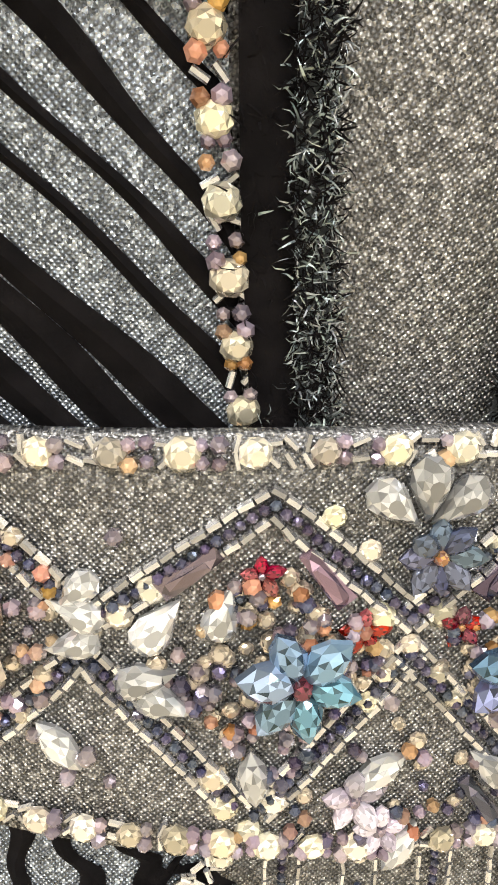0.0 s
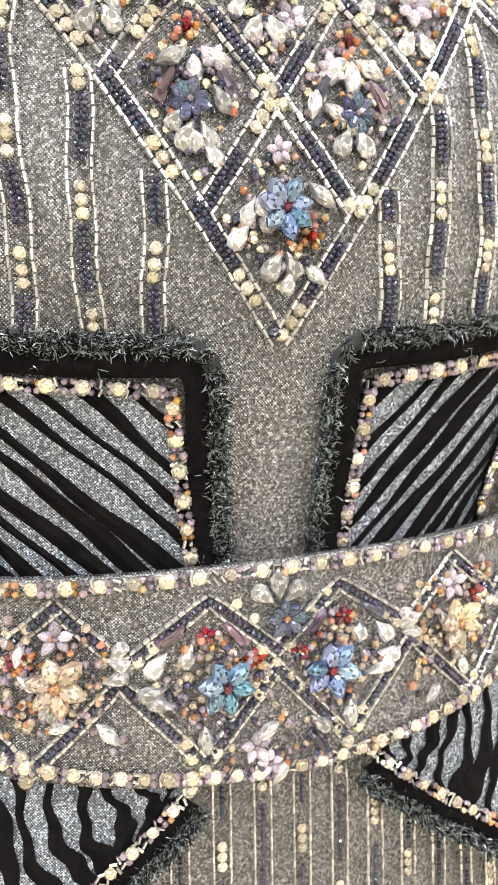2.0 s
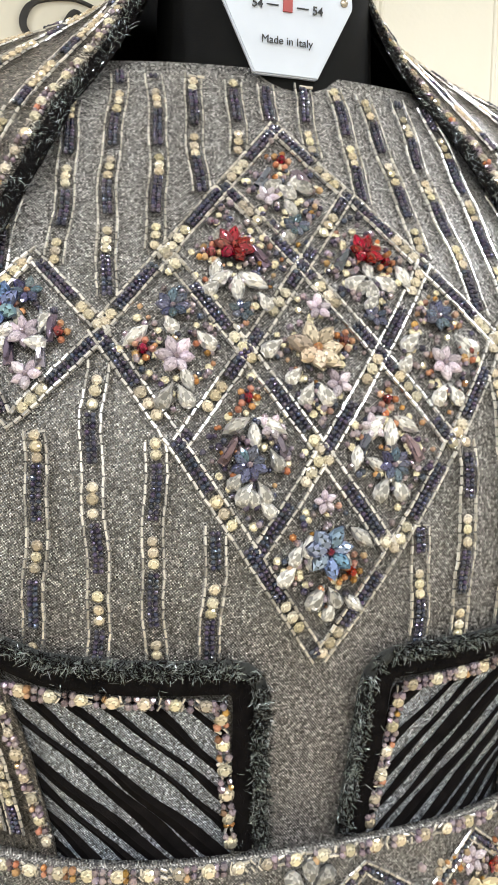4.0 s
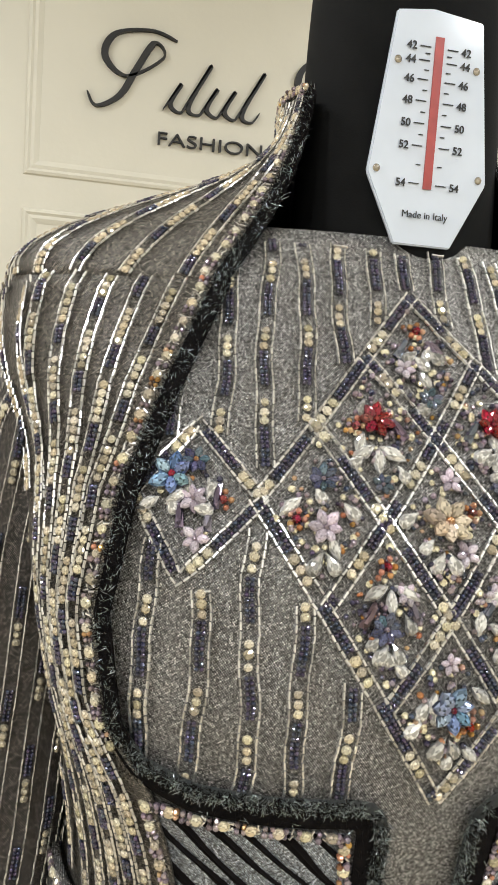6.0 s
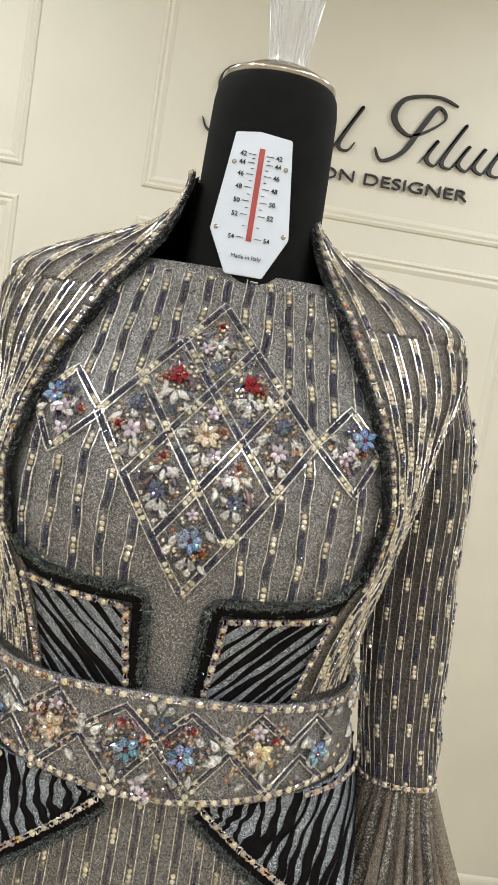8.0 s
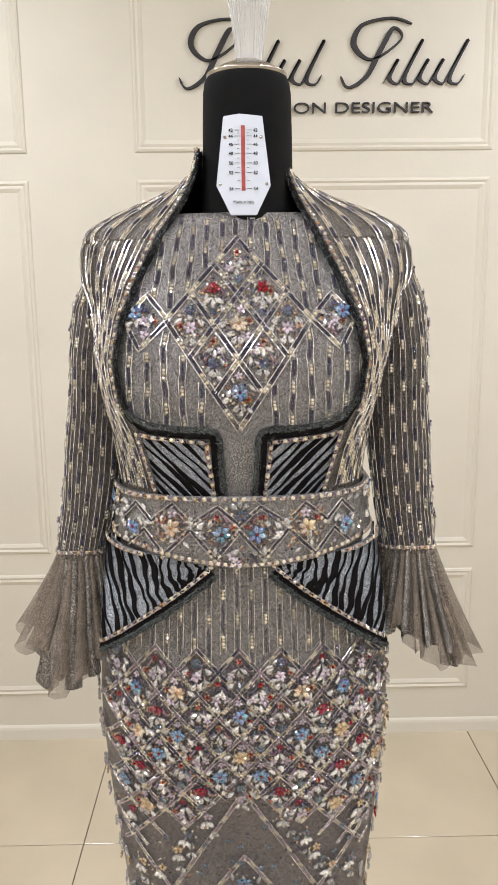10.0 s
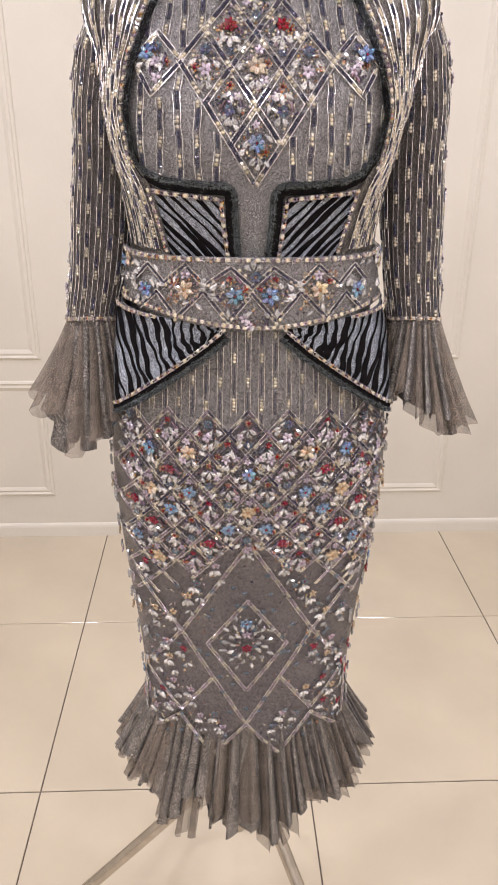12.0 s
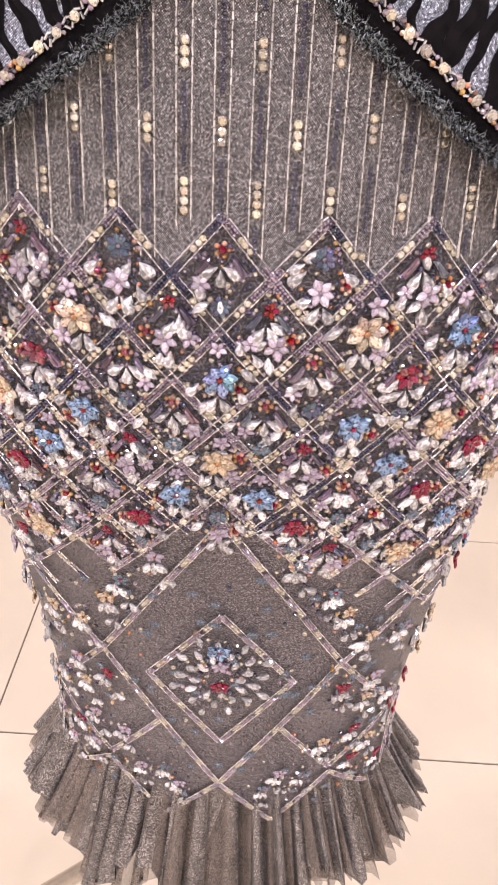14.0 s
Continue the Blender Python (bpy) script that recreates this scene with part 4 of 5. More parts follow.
# ---- corset panels ----
MID = -0.003


def patch_stripes(name, at, parent, count, slope, label, seed, lift):
    """Velvet stripes across a patch at(s, t); slope gives how s runs with t."""
    rng = random.Random(seed)
    stripes, pos = [], -0.9
    h = Heap()
    for i in range(count):
        w = rng.uniform(0.9, 1.5) / count
        s0 = pos + (i + rng.uniform(-0.12, 0.12)) * (1.9 / count)
        ph = rng.uniform(0, 6)
        left, right = [], []
        for t in steps(0, 1, 28):
            c = slope(t, s0) + 0.016 * math.sin(6 * t + ph) + 0.006 * math.sin(19 * t + 2 * ph)
            ww = w * (0.8 + 0.35 * math.sin(5 * t + ph * 2))
            left.append((c - ww / 2, t))
            right.append((c + ww / 2, t))
        rows = []
        for (a, t), (b, _) in zip(left, right):
            a2, b2 = min(max(a, 0), 1), min(max(b, 0), 1)
            rows.append((a2, b2, t))
        for (a, b, t), (c, d, u) in zip(rows, rows[1:]):
            if b - a < 1e-4 and d - c < 1e-4:
                continue
            q = [at(a, t, lift), at((a + b) / 2, t, lift + 0.0011), at(b, t, lift), at(d, u, lift), at((c + d) / 2, u, lift + 0.0011), at(c, u, lift)]
            h.add((np.array([tuple(p) for p in q]), [(0, 1, 4, 5), (1, 2, 3, 4)]), Matrix.Identity(4))
    h.make("velvet_stripes", M_VELVET, parent, label)


panel_trims = []
for side in (-1, 1):
    def corset(s, t, lift=0.003, side=side):
        """s from the middle outward, t from the top down."""
        xi, xo = 0.0365 - 0.005 * t, 0.127 - 0.021 * t
        z = 1.752 + 0.006 * s - (0.078 + 0.006 * s) * t
        return on(MID + side * (xi + (xo - xi) * s), z, lift)[0]

    panel = grid("corset_panel", [[corset(s, t) for s in steps(0, 1, 24)] for t in steps(0, 1, 20)], M_SILVERSTRIPE, gown, "silver corset panel with diagonal black velvet stripes")
    patch_stripes("corset", corset, panel, 11, lambda t, s0: s0 + 0.95 - 0.88 * t, "black velvet stripes", 5 + side, 0.0033)
    trim = Trim(panel, 300)
    edging(trim, chain([(MID + side * 0.128, 1.760), (MID + side * 0.105, 1.757), (MID + side * 0.070, 1.754), (MID + side * 0.040, 1.751), (MID + side * 0.036, 1.715), (MID + side * 0.032, 1.683)], 0.004), 0.0056)
    edging(trim, chain([(MID + side * 0.128, 1.760), (MID + side * 0.117, 1.72), (MID + side * 0.108, 1.686)], 0.006), 0.005)
    trim.finish()
    # ribbon and fringe
    fringe("fringe_trim", chain([(MID + side * 0.150, 1.797), (MID + side * 0.134, 1.776), (MID + side * 0.110, 1.766), (MID + side * 0.074, 1.762), (MID + side * 0.0385, 1.7605), (MID + side * 0.0345, 1.7597), (MID + side * 0.0318, 1.7570), (MID + side * 0.0305, 1.752), (MID + side * 0.0293, 1.72), (MID + side * 0.0263, 1.680)], 0.004), gown, 0.0088, 9500, 0.0095, -side)
    # lapel edge
    lap = [(side * lerp_table(LAPEL, z), z) for z in steps(1.79, COLLAR_Z, 22)]
    path = chain(lap, LIFT)
    pe = path + [collar_at(side * 0.995, s) for s in steps(0.03, 1, 22)]
    fringe("lapel_fringe", offset(pe, side * 0.003), gown, 0.009, 8000, 0.0075)
    trim = Trim(shrug, 200)
    edging(trim, offset(pe, side * -0.0065), 0.005)
    trim.finish()

# ---- peplum ----
for side in (-1, 1):
    def pep(s, t, lift=0.0, side=side):
        x = 0.040 + 0.150 * s
        top = 1.596 + 0.012 * s
        bot = 1.590 - 0.108 * min(1, s * 1.02) ** 0.92
        z = top + (bot - top) * t
        return on(side * x, z, lift + 0.008 + 0.016 * t * s + 0.008 * s)[0]

    panel = grid("peplum", [[pep(s, t) for s in steps(0, 1, 30)] for t in steps(0, 1, 16)], M_SILVERSTRIPE, gown, "flared peplum panel with black velvet stripes", thick=0.002)
    patch_stripes("peplum", pep, panel, 24, lambda t, s0: (s0 + 0.95) * (1.05 - 0.24 * t), "black velvet stripes", 15 + side, 0.0016)
    edge = [(pep(s, 1.0, 0.003), on(side * (0.04 + 0.15 * s), 1.59 - 0.108 * s)[1]) for s in steps(0.0, 1, 24)]
    fringe("peplum_fringe", [(p + Vector((0, 0.002, -0.006)), n) for p, n in edge], gown, 0.0095, 11000, 0.009, -side)
    trim = Trim(panel, 200)
    edging(trim, edge, 0.005)
    edging(trim, [(pep(s, 0.0, 0.006) + Vector((0, 0, 0.0)), Vector((side * s, -1, 0.1)).normalized()) for s in steps(0.6, 1, 10)], 0.005)
    trim.finish()

# ---- belt ----
BL = 0.0125


def belt_low(x):
    return 1.5895 + 0.023 * min(1, abs(x - 0.005) / 0.15) ** 1.6


rows = []
for t in steps(0, 1, 8):
    row = []
    for k in range(120):
        th = 2 * math.pi * k / 120
        x = around(th, 1.63).x - CX
        lo = belt_low(x) if math.sin(th) > 0 else 1.612
        z = 1.6825 + (lo - 1.6825) * t
        row.append(around(th, z, BL))
    rows.append(row)
belt = grid("belt", rows, M_LAME, gown, "wide belt with crystal flowers in beaded diamonds", closed=True, thick=0.004)
trim = Trim(belt, 300)
edging(trim, chain([(x, 1.6795) for x in steps(-0.155, 0.155, 20)], BL + 0.002), 0.0056)
edging(trim, chain([(x, belt_low(x) + 0.004) for x in steps(-0.155, 0.155, 20)], BL + 0.002), 0.0056, 3)
B = BL + 0.0022


def lines(trim, pts, lift, width=0.0052, navy=True, fat=1.0):
    path = chain(pts, lift)
    bugles(trim, offset(path, width / 2), 0.0030, fat=fat)
    bugles(trim, offset(path, -width / 2), 0.0030, fat=fat)
    if navy:
        seeds(trim, path, 0.0026 if fat == 1 else 0.0021)


for s in (-1, 1):
    c = -0.004
    X = lambda v: c + s * v
    lines(trim, [(X(0.0), 1.646), (X(0.027), 1.670), (X(0.060), 1.647), (X(0.084), 1.672)], B)
    lines(trim, [(X(0.084), 1.672), (X(0.112), 1.648), (X(0.132), 1.670), (X(0.15), 1.65)], B)
    lines(trim, [(X(0.0), 1.638), (X(0.030), 1.603)], B)
    lines(trim, [(X(0.034), 1.606), (X(0.062), 1.640), (X(0.098), 1.604)], B)
    lines(trim, [(X(0.098), 1.606), (X(0.122), 1.636), (X(0.146), 1.612)], B)
    for k, (u, z) in enumerate(((0.006, 1.646), (0.049, 1.653), (0.055, 1.648), (0.061, 1.645), (0.026, 1.606), (0.031, 1.599), (0.036, 1.605), (0.105, 1.65), (0.11, 1.645), (0.093, 1.607), (0.099, 1.601), (0.038, 1.612), (0.1, 1.611))):
        p, n = on(X(u), z, B)
        trim.stone("rhinestone", sit(p, n, 0, 0.0062 * random.uniform(0.95, 1.1), tilt=random.uniform(-8, 8)))
    # blue flower cell
    flower(trim, X(0.022), 1.635, "blue", 0.0130, B + 0.002, "redbead", 6, 15)
    for u, z, a in ((0.043, 1.652, 40), (0.034, 1.656, 15), (0.043, 1.637, 75), (0.040, 1.627, 115)):
        spray(trim, X(u), z, 0.0120, B, s * a, 1)
    spray(trim, X(0.031), 1.622, 0.0135, B, 5, 1, "navette")
    flower(trim, X(0.0095), 1.6435, "red", 0.0052, B, "amberbead", 5)
    flower(trim, X(0.029), 1.656, "red", 0.0048, B, "smokebead", 5)
    tubes(trim, X(0.042), 1.657, 0.0135, B, s * 55)
    tubes(trim, X(0.017), 1.655, 0.0135, B, s * -38)
    # peach flower cell
    flower(trim, X(0.085), 1.642, "peach", 0.0135, B + 0.002, "amberbead", 6, 10)
    for u, z, a in ((0.068, 1.652, -60), (0.070, 1.641, -100), (0.086, 1.621, 170), (0.092, 1.625, 200)):
        spray(trim, X(u), z, 0.0105, B, s * a, 1, random.choice(("navette", "teardrop")))
    flower(trim, X(0.084), 1.660, "lilac", 0.0075, B, "smokebead", 5)
    flower(trim, X(0.099), 1.652, "red", 0.005, B, "redbead", 5)
    # side cells
    flower(trim, X(0.136), 1.638, "blue", 0.0115, B + 0.002, "redbead", 6, 40)
    spray(trim, X(0.126), 1.655, 0.011, B, 10, 2)
    spray(trim, X(0.134), 1.622, 0.010, B, 180, 2)
    # plain cells with a few loose beads
    for u, z in ((0.062, 1.618), (0.066, 1.613), (0.058, 1.612), (0.055, 1.664), (0.1, 1.668), (0.122, 1.618), (0.118, 1.614)):
        pebble(trim, X(u), z, B, ("amber", "navy", "smoke"), 0.0042)
    for k in range(230):
        u, z = random.uniform(0.004, 0.05), random.uniform(1.61, 1.66)
        if abs(u - 0.026) / 0.026 + abs(z - 1.637) / 0.031 < 0.9:
            pebble(trim, X(u), z, B, ("smoke", "navy", "amber", "smoke", "glint", "glint"), 0.0036)
    for k in range(110):
        u, z = random.uniform(0.065, 0.108), random.uniform(1.62, 1.665)
        pebble(trim, X(u), z, B, ("smoke", "amber", "glint", "glint"), 0.0036)
for side in (-1, 1):
    for k in range(34):
        th = radians(random.uniform(-25, 38))
        z = random.uniform(1.618, 1.676)
        p = around(th if side > 0 else math.pi - th, z, BL + 0.002)
        n = (p - Vector((CX, 0.27, z))).normalized()
        if k % 4 == 0:
            flower(trim, 0, 0, random.choice(("lilac", "blue", "peach", "clear")), 0.0095, 0, "smokebead", 5, where=(p, n))
        elif k % 4 == 1:
            spray(trim, 0, 0, 0.0105, 0, random.uniform(0, 360), 2, where=(p, n))
        else:
            trim.stone("rhinestone", sit(p, n, 0, 0.0055))
    for z in (1.6795, 1.616):
        ring = [around(radians(t) if side > 0 else math.pi - radians(t), z, BL + 0.002) for t in steps(30, -60, 16)]
        edging(trim, [(p, (p - Vector((CX, 0.27, z))).normalized()) for p in ring], 0.0056, 3)
for u, z in ((-0.02, 1.667), (-0.013, 1.66), (0.012, 1.66), (0.018, 1.667), (-0.004, 1.640), (-0.009, 1.634), (0.002, 1.633), (-0.012, 1.628), (0.006, 1.627)):
    p, n = on(u, z, B)
    trim.stone("rhinestone", sit(p + n * 0.0005, n, 0, 0.0048))
spray(trim, -0.003, 1.664, 0.0125, B, 180, 3, "teardrop", 50)
flower(trim, 0.0, 1.6585, "teal", 0.0085, B, "amberbead", 8)
flower(trim, -0.014, 1.606, "lilac", 0.0078, B, "smokebead", 5)
flower(trim, -0.008, 1.598, "lilac", 0.0065, B, "smokebead", 5)
spray(trim, -0.002, 1.616, 0.0115, B, -60, 1, "navette")
spray(trim, 0.009, 1.616, 0.0115, B, 45, 1)
spray(trim, 0.001, 1.600, 0.0115, B, -35, 1, "navette")
tubes(trim, 0.013, 1.603, 0.013, B, 35)
for k in range(70):
    u = random.uniform(-0.03, 0.022)
    z = random.uniform(1.594, 1.63)
    if abs(u + 0.004) < (1.636 - z) * 0.75:
        pebble(trim, u, z, B, ("smoke", "navy", "amber", "navy", "glint"), 0.0034)
for s in (-1, 1):
    for k in range(30):
        u, z = random.uniform(0.062, 0.150), random.uniform(1.615, 1.668)
        if (u - 0.085) ** 2 + (z - 1.642) ** 2 > 0.00013 and abs(u - 0.088) / 0.03 + abs(z - 1.64) / 0.034 < 1 or u > 0.118 and z > 1.63:
            spray(trim, -0.004 + s * u, z, 0.0105, B, random.uniform(0, 360), 1, random.choice(("navette", "teardrop")))
trim.finish()

# ---- bodice embroidery ----
trim = Trim(bodice, 300)
E0 = 0.0022
CORN = ((-0.002, 2.000), (0.0875, 1.900), (-0.002, 1.768), (-0.0895, 1.900))


def dia(u, v, corners=CORN):
    (tx, tz), (rx, rz), (bx, bz), (lx, lz) = corners
    return ((1 - u) * (1 - v) * tx + u * (1 - v) * rx + u * v * bx + (1 - u) * v * lx, (1 - u) * (1 - v) * tz + u * (1 - v) * rz + u * v * bz + (1 - u) * v * lz)


CELLS = {(0, 0): "fan", (0, 1): "red", (1, 0): "red", (0, 2): "bud", (1, 1): "peach", (2, 0): "bud", (1, 2): "drops", (2, 1): "drops", (2, 2): "blue"}
for i in range(4):
    band(trim, chain([dia(i / 3, v) for v in steps(0, 1, 12)], E0), 0.0062, unit=0.026, phase=0.012 * i, stone=0.0052)
    band(trim, chain([dia(u, i / 3) for u in steps(0, 1, 12)], E0), 0.0062, unit=0.026, phase=0.017 * i, stone=0.0052)
for (i, j), kind in CELLS.items():
    x, z = dia((i + 0.5) / 3, (j + 0.5) / 3)
    motif(trim, x, z, 0.052, 0.068, E0, kind, -1 if j > i else 1, 210)
for s in (-1, 1):
    ring = [(s * 0.114, 1.931), (s * 0.087, 1.900), (s * 0.123, 1.865), (s * 0.143, 1.900)]
    band(trim, chain([ring[3], ring[0], ring[1], ring[2], ring[3]], E0), 0.0055, unit=0.024, stone=0.005)
    cell(trim, s * 0.116, 1.899, 0.046, 0.056, E0, "toiioluul" if s < 0 else "tioiolluu", 0.95)
    flower(trim, s * 0.126, 1.908, "blue", 0.0115, E0 + 0.002, "redbead")


def inside_dia(x, z, grow=0.006):
    for (cx, t, b, w) in ((-0.002, 2.0, 1.768, 0.0885), (0.116, 1.931, 1.865, 0.029), (-0.116, 1.931, 1.865, 0.029)):
        h = (t - 1.9) if z > 1.9 else (1.9 - b)
        if abs(x - cx) / (w + grow) + abs(z - 1.9) / (h + grow) < 1:
            return True
    return False


for k in range(-7, 8):
    x0 = MID + k * 0.0222
    run = []
    for z in steps(1.768, 2.026, 100):
        x = x0 * (0.80 + 0.20 * min(1, max(0, (2.03 - z) / 0.16))) + 0.0012 * math.sin(55 * z + 2.3 * k) + 0.0005 * math.sin(190 * z + k)
        ok = abs(x) < lerp_table(LAPEL, z) - 0.003 and not inside_dia(x, z) and not (abs(x - MID) < 0.030 and z < 1.80)
        if ok:
            run.append((x, z))
        if (not ok or z > 2.0259) and run:
            if len(run) > 6:
                band(trim, chain(run[::3] + [run[-1]], E0), 0.0080, 0.85, unit=0.021, phase=(k * 0.0205) % 0.042, stone=0.0046)
            run = []
trim.finish()

# ---- shrug stripes ----
trim = Trim(shrug, 200)
E1 = LIFT + 0.0022
for side in (-1, 1):
    for k in range(6):
        run = []
        for z in steps(1.69, COLLAR_Z + 0.001, 80):
            l, a = lerp_table(LAPEL, z), section(z)[0] + LIFT + side * lean(z)
            x = l + 0.009 + (max(a, l + 0.01) - l - 0.009) * (k + 0.6) / 6
            if l + 0.006 < x < a * 0.985:
                run.append((side * x, z))
            elif run:
                break
        if len(run) > 8:
            band(trim, chain(run[::3] + [run[-1]], E1), 0.0064, 0.8, unit=0.021, phase=(k * 0.017) % 0.042, stone=0.0044, share=0.55, row=4.9)
    for k, turn in enumerate((0.42, 0.24, 0.06, -0.12, -0.30)):
        th = turn if side > 0 else math.pi - turn
        path = [(p, Vector((p.x - CX, (p.y - 0.29) * 1.2, 0.01)).normalized()) for p in (around(th, z, E1) for z in steps(1.89, COLLAR_Z, 14))]
        band(trim, path, 0.0064, 0.8, unit=0.021, phase=(k * 0.017) % 0.042, stone=0.0044, share=0.55, row=4.9)
    for k in range(11):
        t = side * (0.965 - 0.068 * k)
        path = [(p + n * 0.0018, n) for p, n in (collar_at(t - side * 0.10 * s * (1 - s), s) for s in steps(0.02, 0.97, 26))]
        band(trim, path, 0.0062, 0.8, unit=0.022, phase=(k * 0.019) % 0.042, stone=0.0044, share=0.55, row=4.9)
    edging(trim, [(p + n * 0.001 + Vector((0, 0, 0.001)), n) for p, n in (collar_at(side * t, 1.0) for t in steps(0.99, 0.2, 20))], 0.0042)
trim.finish()

# ---- sleeve stripes ----
for side in (-1, 1):
    trim = Trim(sleeves[side], 120)
    for k in range(11):
        phi = radians(-30 + k * 20)
        path = [arm(side, phi + 0.02 * math.sin(8 * s + k), s) for s in steps(0.04, 0.985, 60)]
        path = [(p + n * 0.001, n) for p, n in path]
        band(trim, path, 0.0070, 0.62, unit=0.028, phase=(k * 0.023) % 0.056, stone=0.0046, share=0.6)
    for k in range(9):
        s = 0.16 + 0.09 * k
        p, n = arm(side, radians(random.uniform(-10, 15)), s)
        flower(trim, 0, 0, random.choice(("lilac", "clear", "teal", "lilac")), 0.0085, 0, "smokebead", 5, where=(p + n * 0.001, n))
        spray(trim, 0, 0, 0.009, 0, random.uniform(0, 360), 2, where=arm(side, radians(random.uniform(-5, 25)), s + 0.04))
    cuff = [arm(side, 2 * math.pi * k / 40, 0.985 + 0.012 * math.cos(4 * math.pi * k / 40)) for k in range(41)]
    edging(trim, [(p + n * 0.002, n) for p, n in cuff], 0.005)
    trim.finish()

# ---- skirt embroidery ----
trim = Trim(skirt, 300)
ES = 0.0035
for k in range(-9, 10):
    x0 = -0.008 + k * 0.0178
    lim = 1.59 - 0.108 * max(0, (abs(x0) - 0.035) / 0.15) ** 0.92 if abs(x0) > 0.035 else 1.592
    z_low = 1.452 + 0.016 * abs(((k + 60) % 3) - 1)
    path = chain([(x0 * (1 + 0.05 * (1.59 - z) / 0.1), z) for z in steps(min(lim - 0.008, 1.590), z_low, 10)], ES)
    bugles(trim, offset(path, 0.0038), 0.0034, fat=0.75)
    bugles(trim, offset(path, -0.0038), 0.0034, fat=0.75)
    pts = resample(path, 0.0049)
    for i, (p, n, d) in enumerate(pts):
        c = (p.z - 1.45 + (0.0 if k % 2 else 0.034)) % 0.068
        if 0.026 < c < 0.041:
            trim.stone("rhinestone", sit(p, n, 0, 0.0050))
        elif c < 0.02 or c > 0.05:
            for w in (-0.0012, 0.0012):
                trim.seed("navy", p + Vector((0, 0, w)), n, 0.0024)

PW, PH = 0.0552, 0.064


def lattice_x(x, z):
    return x * (1.0 - 0.12 * max(0, (1.30 - z) / 0.3))


def below(x):
    return 1.25 - 0.85 * abs(x + 0.004)


for d in (-1, 1):
    for k in range(-9, 10):
        run = []
        for i in range(90):
            z = 1.474 - i * 0.004
            x = -0.007 + k * PW / 1 + d * (1.474 - z) * (PW / PH)
            if x < -0.007 - 4.2 * PW / 1 or abs(x) > 0.97 * section(z)[0] or z < below(x) + 0.006:
                if len(run) > 3:
                    break
                run = []
                continue
            run.append((lattice_x(x, z), z))
        if len(run) > 3:
            band(trim, chain(run[::4] + [run[-1]], ES), 0.0050, 0.7, unit=0.0235, phase=0.012, stone=0.0042, core=random.choice(("navy", "smoke", "smoke")))
ROWS = (("fan", "bud", "tube", "bud", "fan"), ("tube", "peach", "blue", "bud", "peach"), ("blue", "fan", "red", "tube", "blue"), ("fan", "blue", "peach", "bud", "red"),
        ("peach", "tube", "blue", "red", "fan"), ("blue", "fan", "red", "peach", "tube"), ("bud", "red", "fan", "blue", "peach"), ("fan", "tube", "peach", "fan", "blue"))
for r in range(8):
    z = 1.474 - PH / 2 - r * PH / 2
    for k in range(-5, 6):
        half = 0.5 if r % 2 else 0.0
        x = -0.007 + (k + half) * PW
        if abs(x) > 0.93 * section(z)[0] or z < below(x):
            continue
        motif(trim, lattice_x(x, z), z, PW, PH, ES, ROWS[r][min(int(abs(k + half)), 4)], -1 if k + half < 0 else 1)
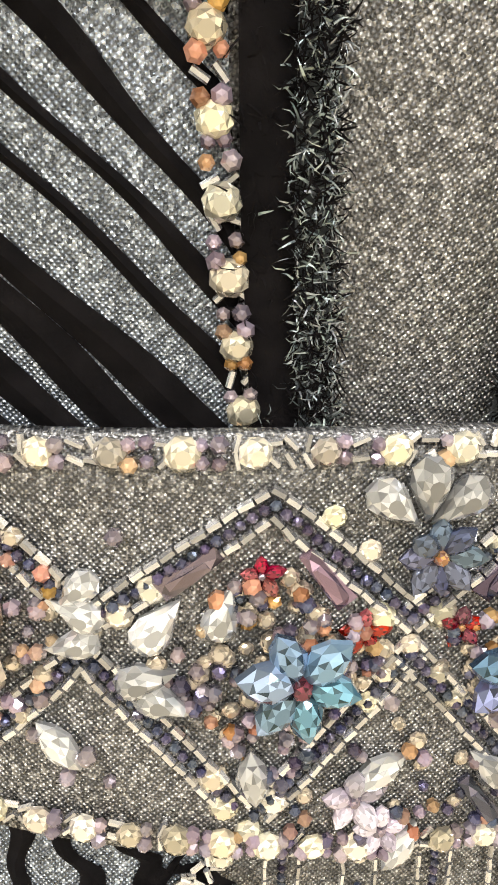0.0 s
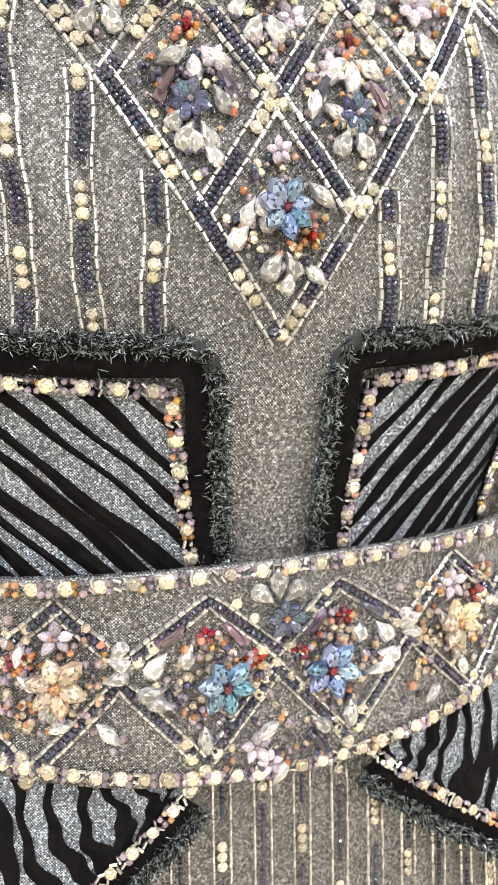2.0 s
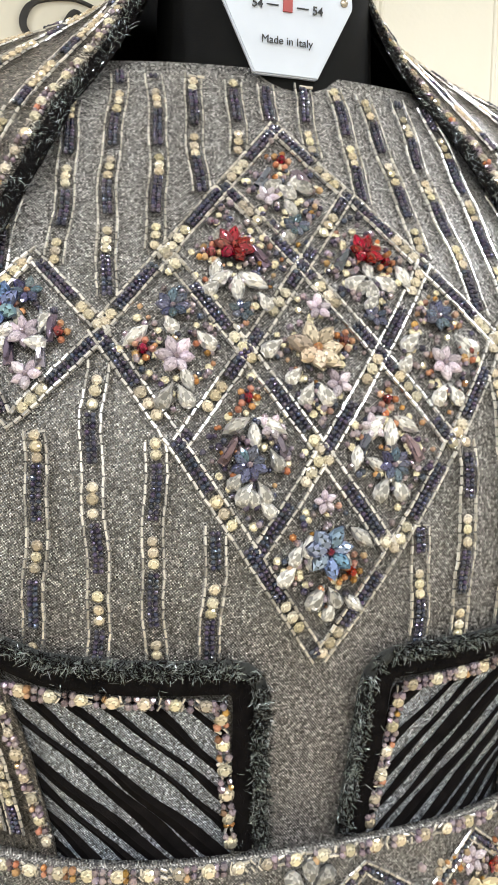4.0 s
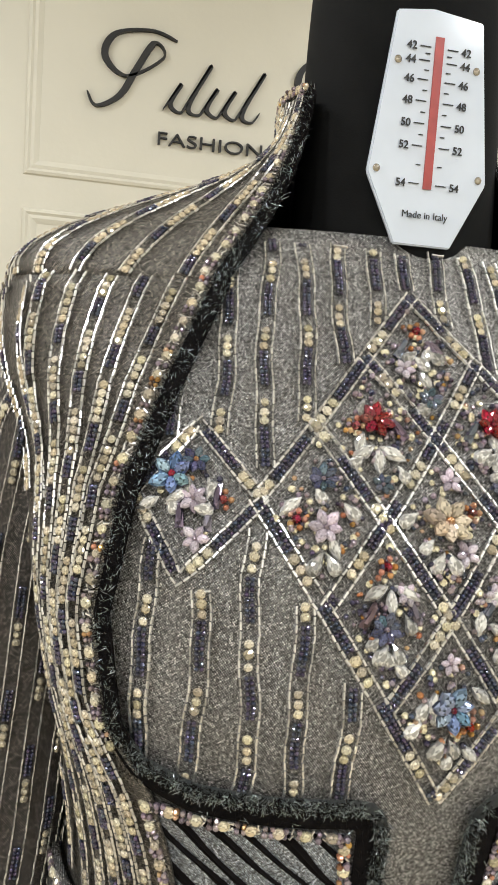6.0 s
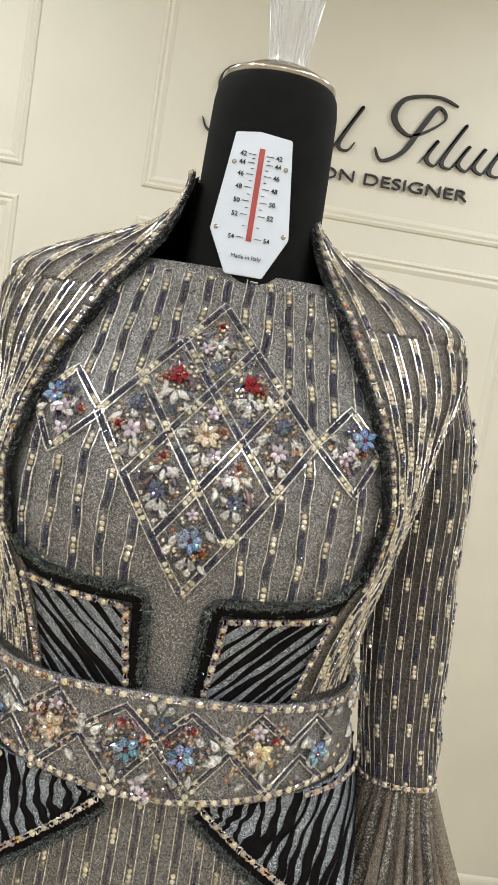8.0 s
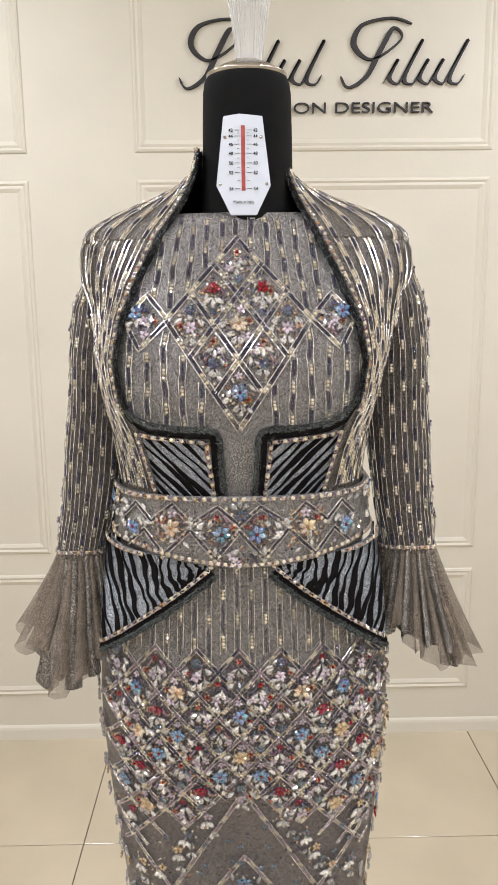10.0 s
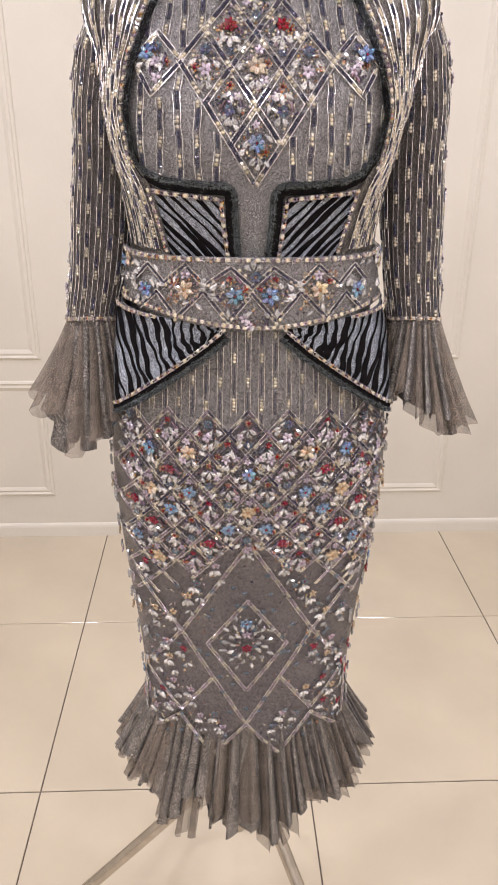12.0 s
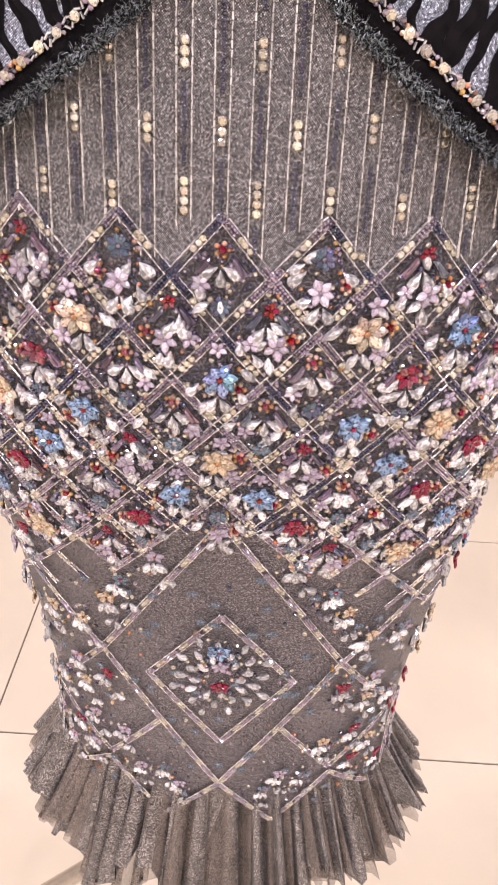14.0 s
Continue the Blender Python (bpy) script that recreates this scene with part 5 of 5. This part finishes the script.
# sparse lower part
for s in (-1, 1):
    X = lambda v: -0.003 + s * v
    band(trim, chain([(X(0.0), 1.255), (X(0.108), 1.060), (X(0.170), 0.965)], ES), 0.0058, 0.7, unit=0.019, phase=0.006, stone=0.0042, core="smoke")
    band(trim, chain([(X(0.180), 1.165), (X(0.108), 1.060), (X(0.0), 0.845)], ES), 0.0058, 0.7, unit=0.019, phase=0.006, stone=0.0042, core="smoke")
    band(trim, chain([(X(0.0), 1.131), (X(0.066), 1.036), (X(0.0), 0.928)], ES), 0.0058, 0.7, unit=0.019, phase=0.006, stone=0.0042, core="smoke")
    band(trim, chain([(X(0.115), 0.872), (X(0.060), 0.955)], ES), 0.0058, 0.7, unit=0.019, phase=0.006, stone=0.0042, core="smoke")
    band(trim, chain([(X(0.178), 0.955), (X(0.115), 0.872)], ES), 0.0058, 0.7, unit=0.019, phase=0.006, stone=0.0042, core="smoke")
    band(trim, chain([(X(0.0), 0.845), (X(0.060), 0.768), (X(0.117), 0.860), (X(0.178), 0.792)], ES), 0.0058, 0.7, unit=0.019, phase=0.006, stone=0.0042, core="smoke")
    band(trim, chain([(X(0.178), 0.955), (X(0.182), 0.79)], ES), 0.0058, 0.7, unit=0.019, phase=0.006, stone=0.0042, core="smoke")
    for u, z, a, sc in ((0.10, 1.13, 0, 1), (0.155, 1.09, 0, 1), (0.14, 1.02, 20, 1), (0.135, 0.985, 10, 1), (0.15, 0.90, 0, 1), (0.13, 0.93, 10, 1), (0.06, 0.86, 0, 0.9), (0.165, 0.85, 0, 0.8), (0.055, 1.20, 0, 1), (0.165, 1.19, 0, 1), (0.085, 1.16, 10, 1), (0.125, 1.09, -10, 1), (0.11, 1.01, 10, 1), (0.16, 0.98, 0, 1), (0.10, 0.915, 0, 0.9), (0.135, 0.87, 0, 0.8), (0.045, 0.83, 20, 0.8), (0.085, 0.855, -20, 0.8)):
        spray(trim, X(u), z, 0.0125 * sc, ES, s * a + random.uniform(-20, 20), 3, "navette", 38)
        spray(trim, X(u) + 0.008, z - 0.022, 0.011 * sc, ES, random.uniform(-40, 40), 2, "teardrop", 60)
        flower(trim, X(u) + 0.004, z + 0.010, random.choice(("red", "lilac", "peach", "teal")), 0.0078, ES, "redbead", 5)
        for k in range(12):
            pebble(trim, X(u) + random.gauss(0, 0.010), z + random.gauss(0, 0.014), ES, ("smoke", "smoke", "navy", "amber", "glint", "glint"), 0.0036)
    for k in range(80):
        u, z = random.uniform(0.0, 0.17), random.uniform(0.80, 1.19)
        p, n = on(X(u), z, ES)
        if random.random() < 0.5:
            flower(trim, 0, 0, "teal", 0.0052, 0, "smokebead", 6, where=(p, n))
        else:
            pebble(trim, X(u), z, ES, ("amber", "navy", "smoke", "glint"), 0.0040)
# bouquet in the middle diamond
flower(trim, -0.004, 1.085, "blue", 0.012, ES + 0.002, "redbead", 6)
flower(trim, -0.004, 1.030, "red", 0.0105, ES + 0.002, "redbead", 6)
flower(trim, -0.004, 1.058, "lilac", 0.009, ES, "smokebead", 5)
for k in range(30):
    a = k * 2.4
    r = 0.010 + 0.0010 * k
    x, z = -0.004 + r * math.cos(a), 1.040 + 1.35 * r * math.sin(a)
    spray(trim, x, z, 0.0122, ES + 0.0008, math.degrees(a) + 90, 1, random.choice(("navette", "teardrop")))
    pebble(trim, x * 0.8, z + 0.01, ES, ("amber", "smoke", "glint"), 0.004)
    pebble(trim, -0.004 + 1.15 * r * math.cos(a + 1), 1.04 + 1.4 * r * math.sin(a + 1), ES, ("smoke", "glint", "navy"), 0.0042)
# side flowers standing off the outline
for side in (-1, 1):
    for k in range(64):
        z = 1.46 - k * 0.0105
        th = radians(random.uniform(-12, 34))
        p = around(th if side > 0 else math.pi - th, z, 0.003)
        n = (p - Vector((CX, 0.29, z))).normalized()
        if k % 3 == 0:
            flower(trim, 0, 0, random.choice(("red", "blue", "peach", "lilac")), 0.009, 0, "amberbead", 5, where=(p, n))
        else:
            spray(trim, 0, 0, 0.011, 0, random.uniform(0, 360), 3, where=(p, n))
trim.finish()

# ---- floor tiles ----
T = 0.8
bm = bmesh.new()
box(bm, 0.002, T - 0.002, 0.002, T - 0.002, -0.012, 0.0)
bmesh.ops.bevel(bm, geom=list(bm.edges), offset=0.0012, segments=1, affect="EDGES")
tile_mesh = bpy.data.meshes.new("tile")
bm.to_mesh(tile_mesh)
bm.free()
tile_mesh.materials.append(M_TILE)
for i in range(-3, 5):
    for j in range(-5, 2):
        x, y = -0.573 + i * T, 0.80 + j * T
        if x + T < X_L or x > X_R or y > WALL_Y:
            continue
        ob = new("tile", tile_mesh)
        ob.parent = floor
        ob.location = (x, y, 0)
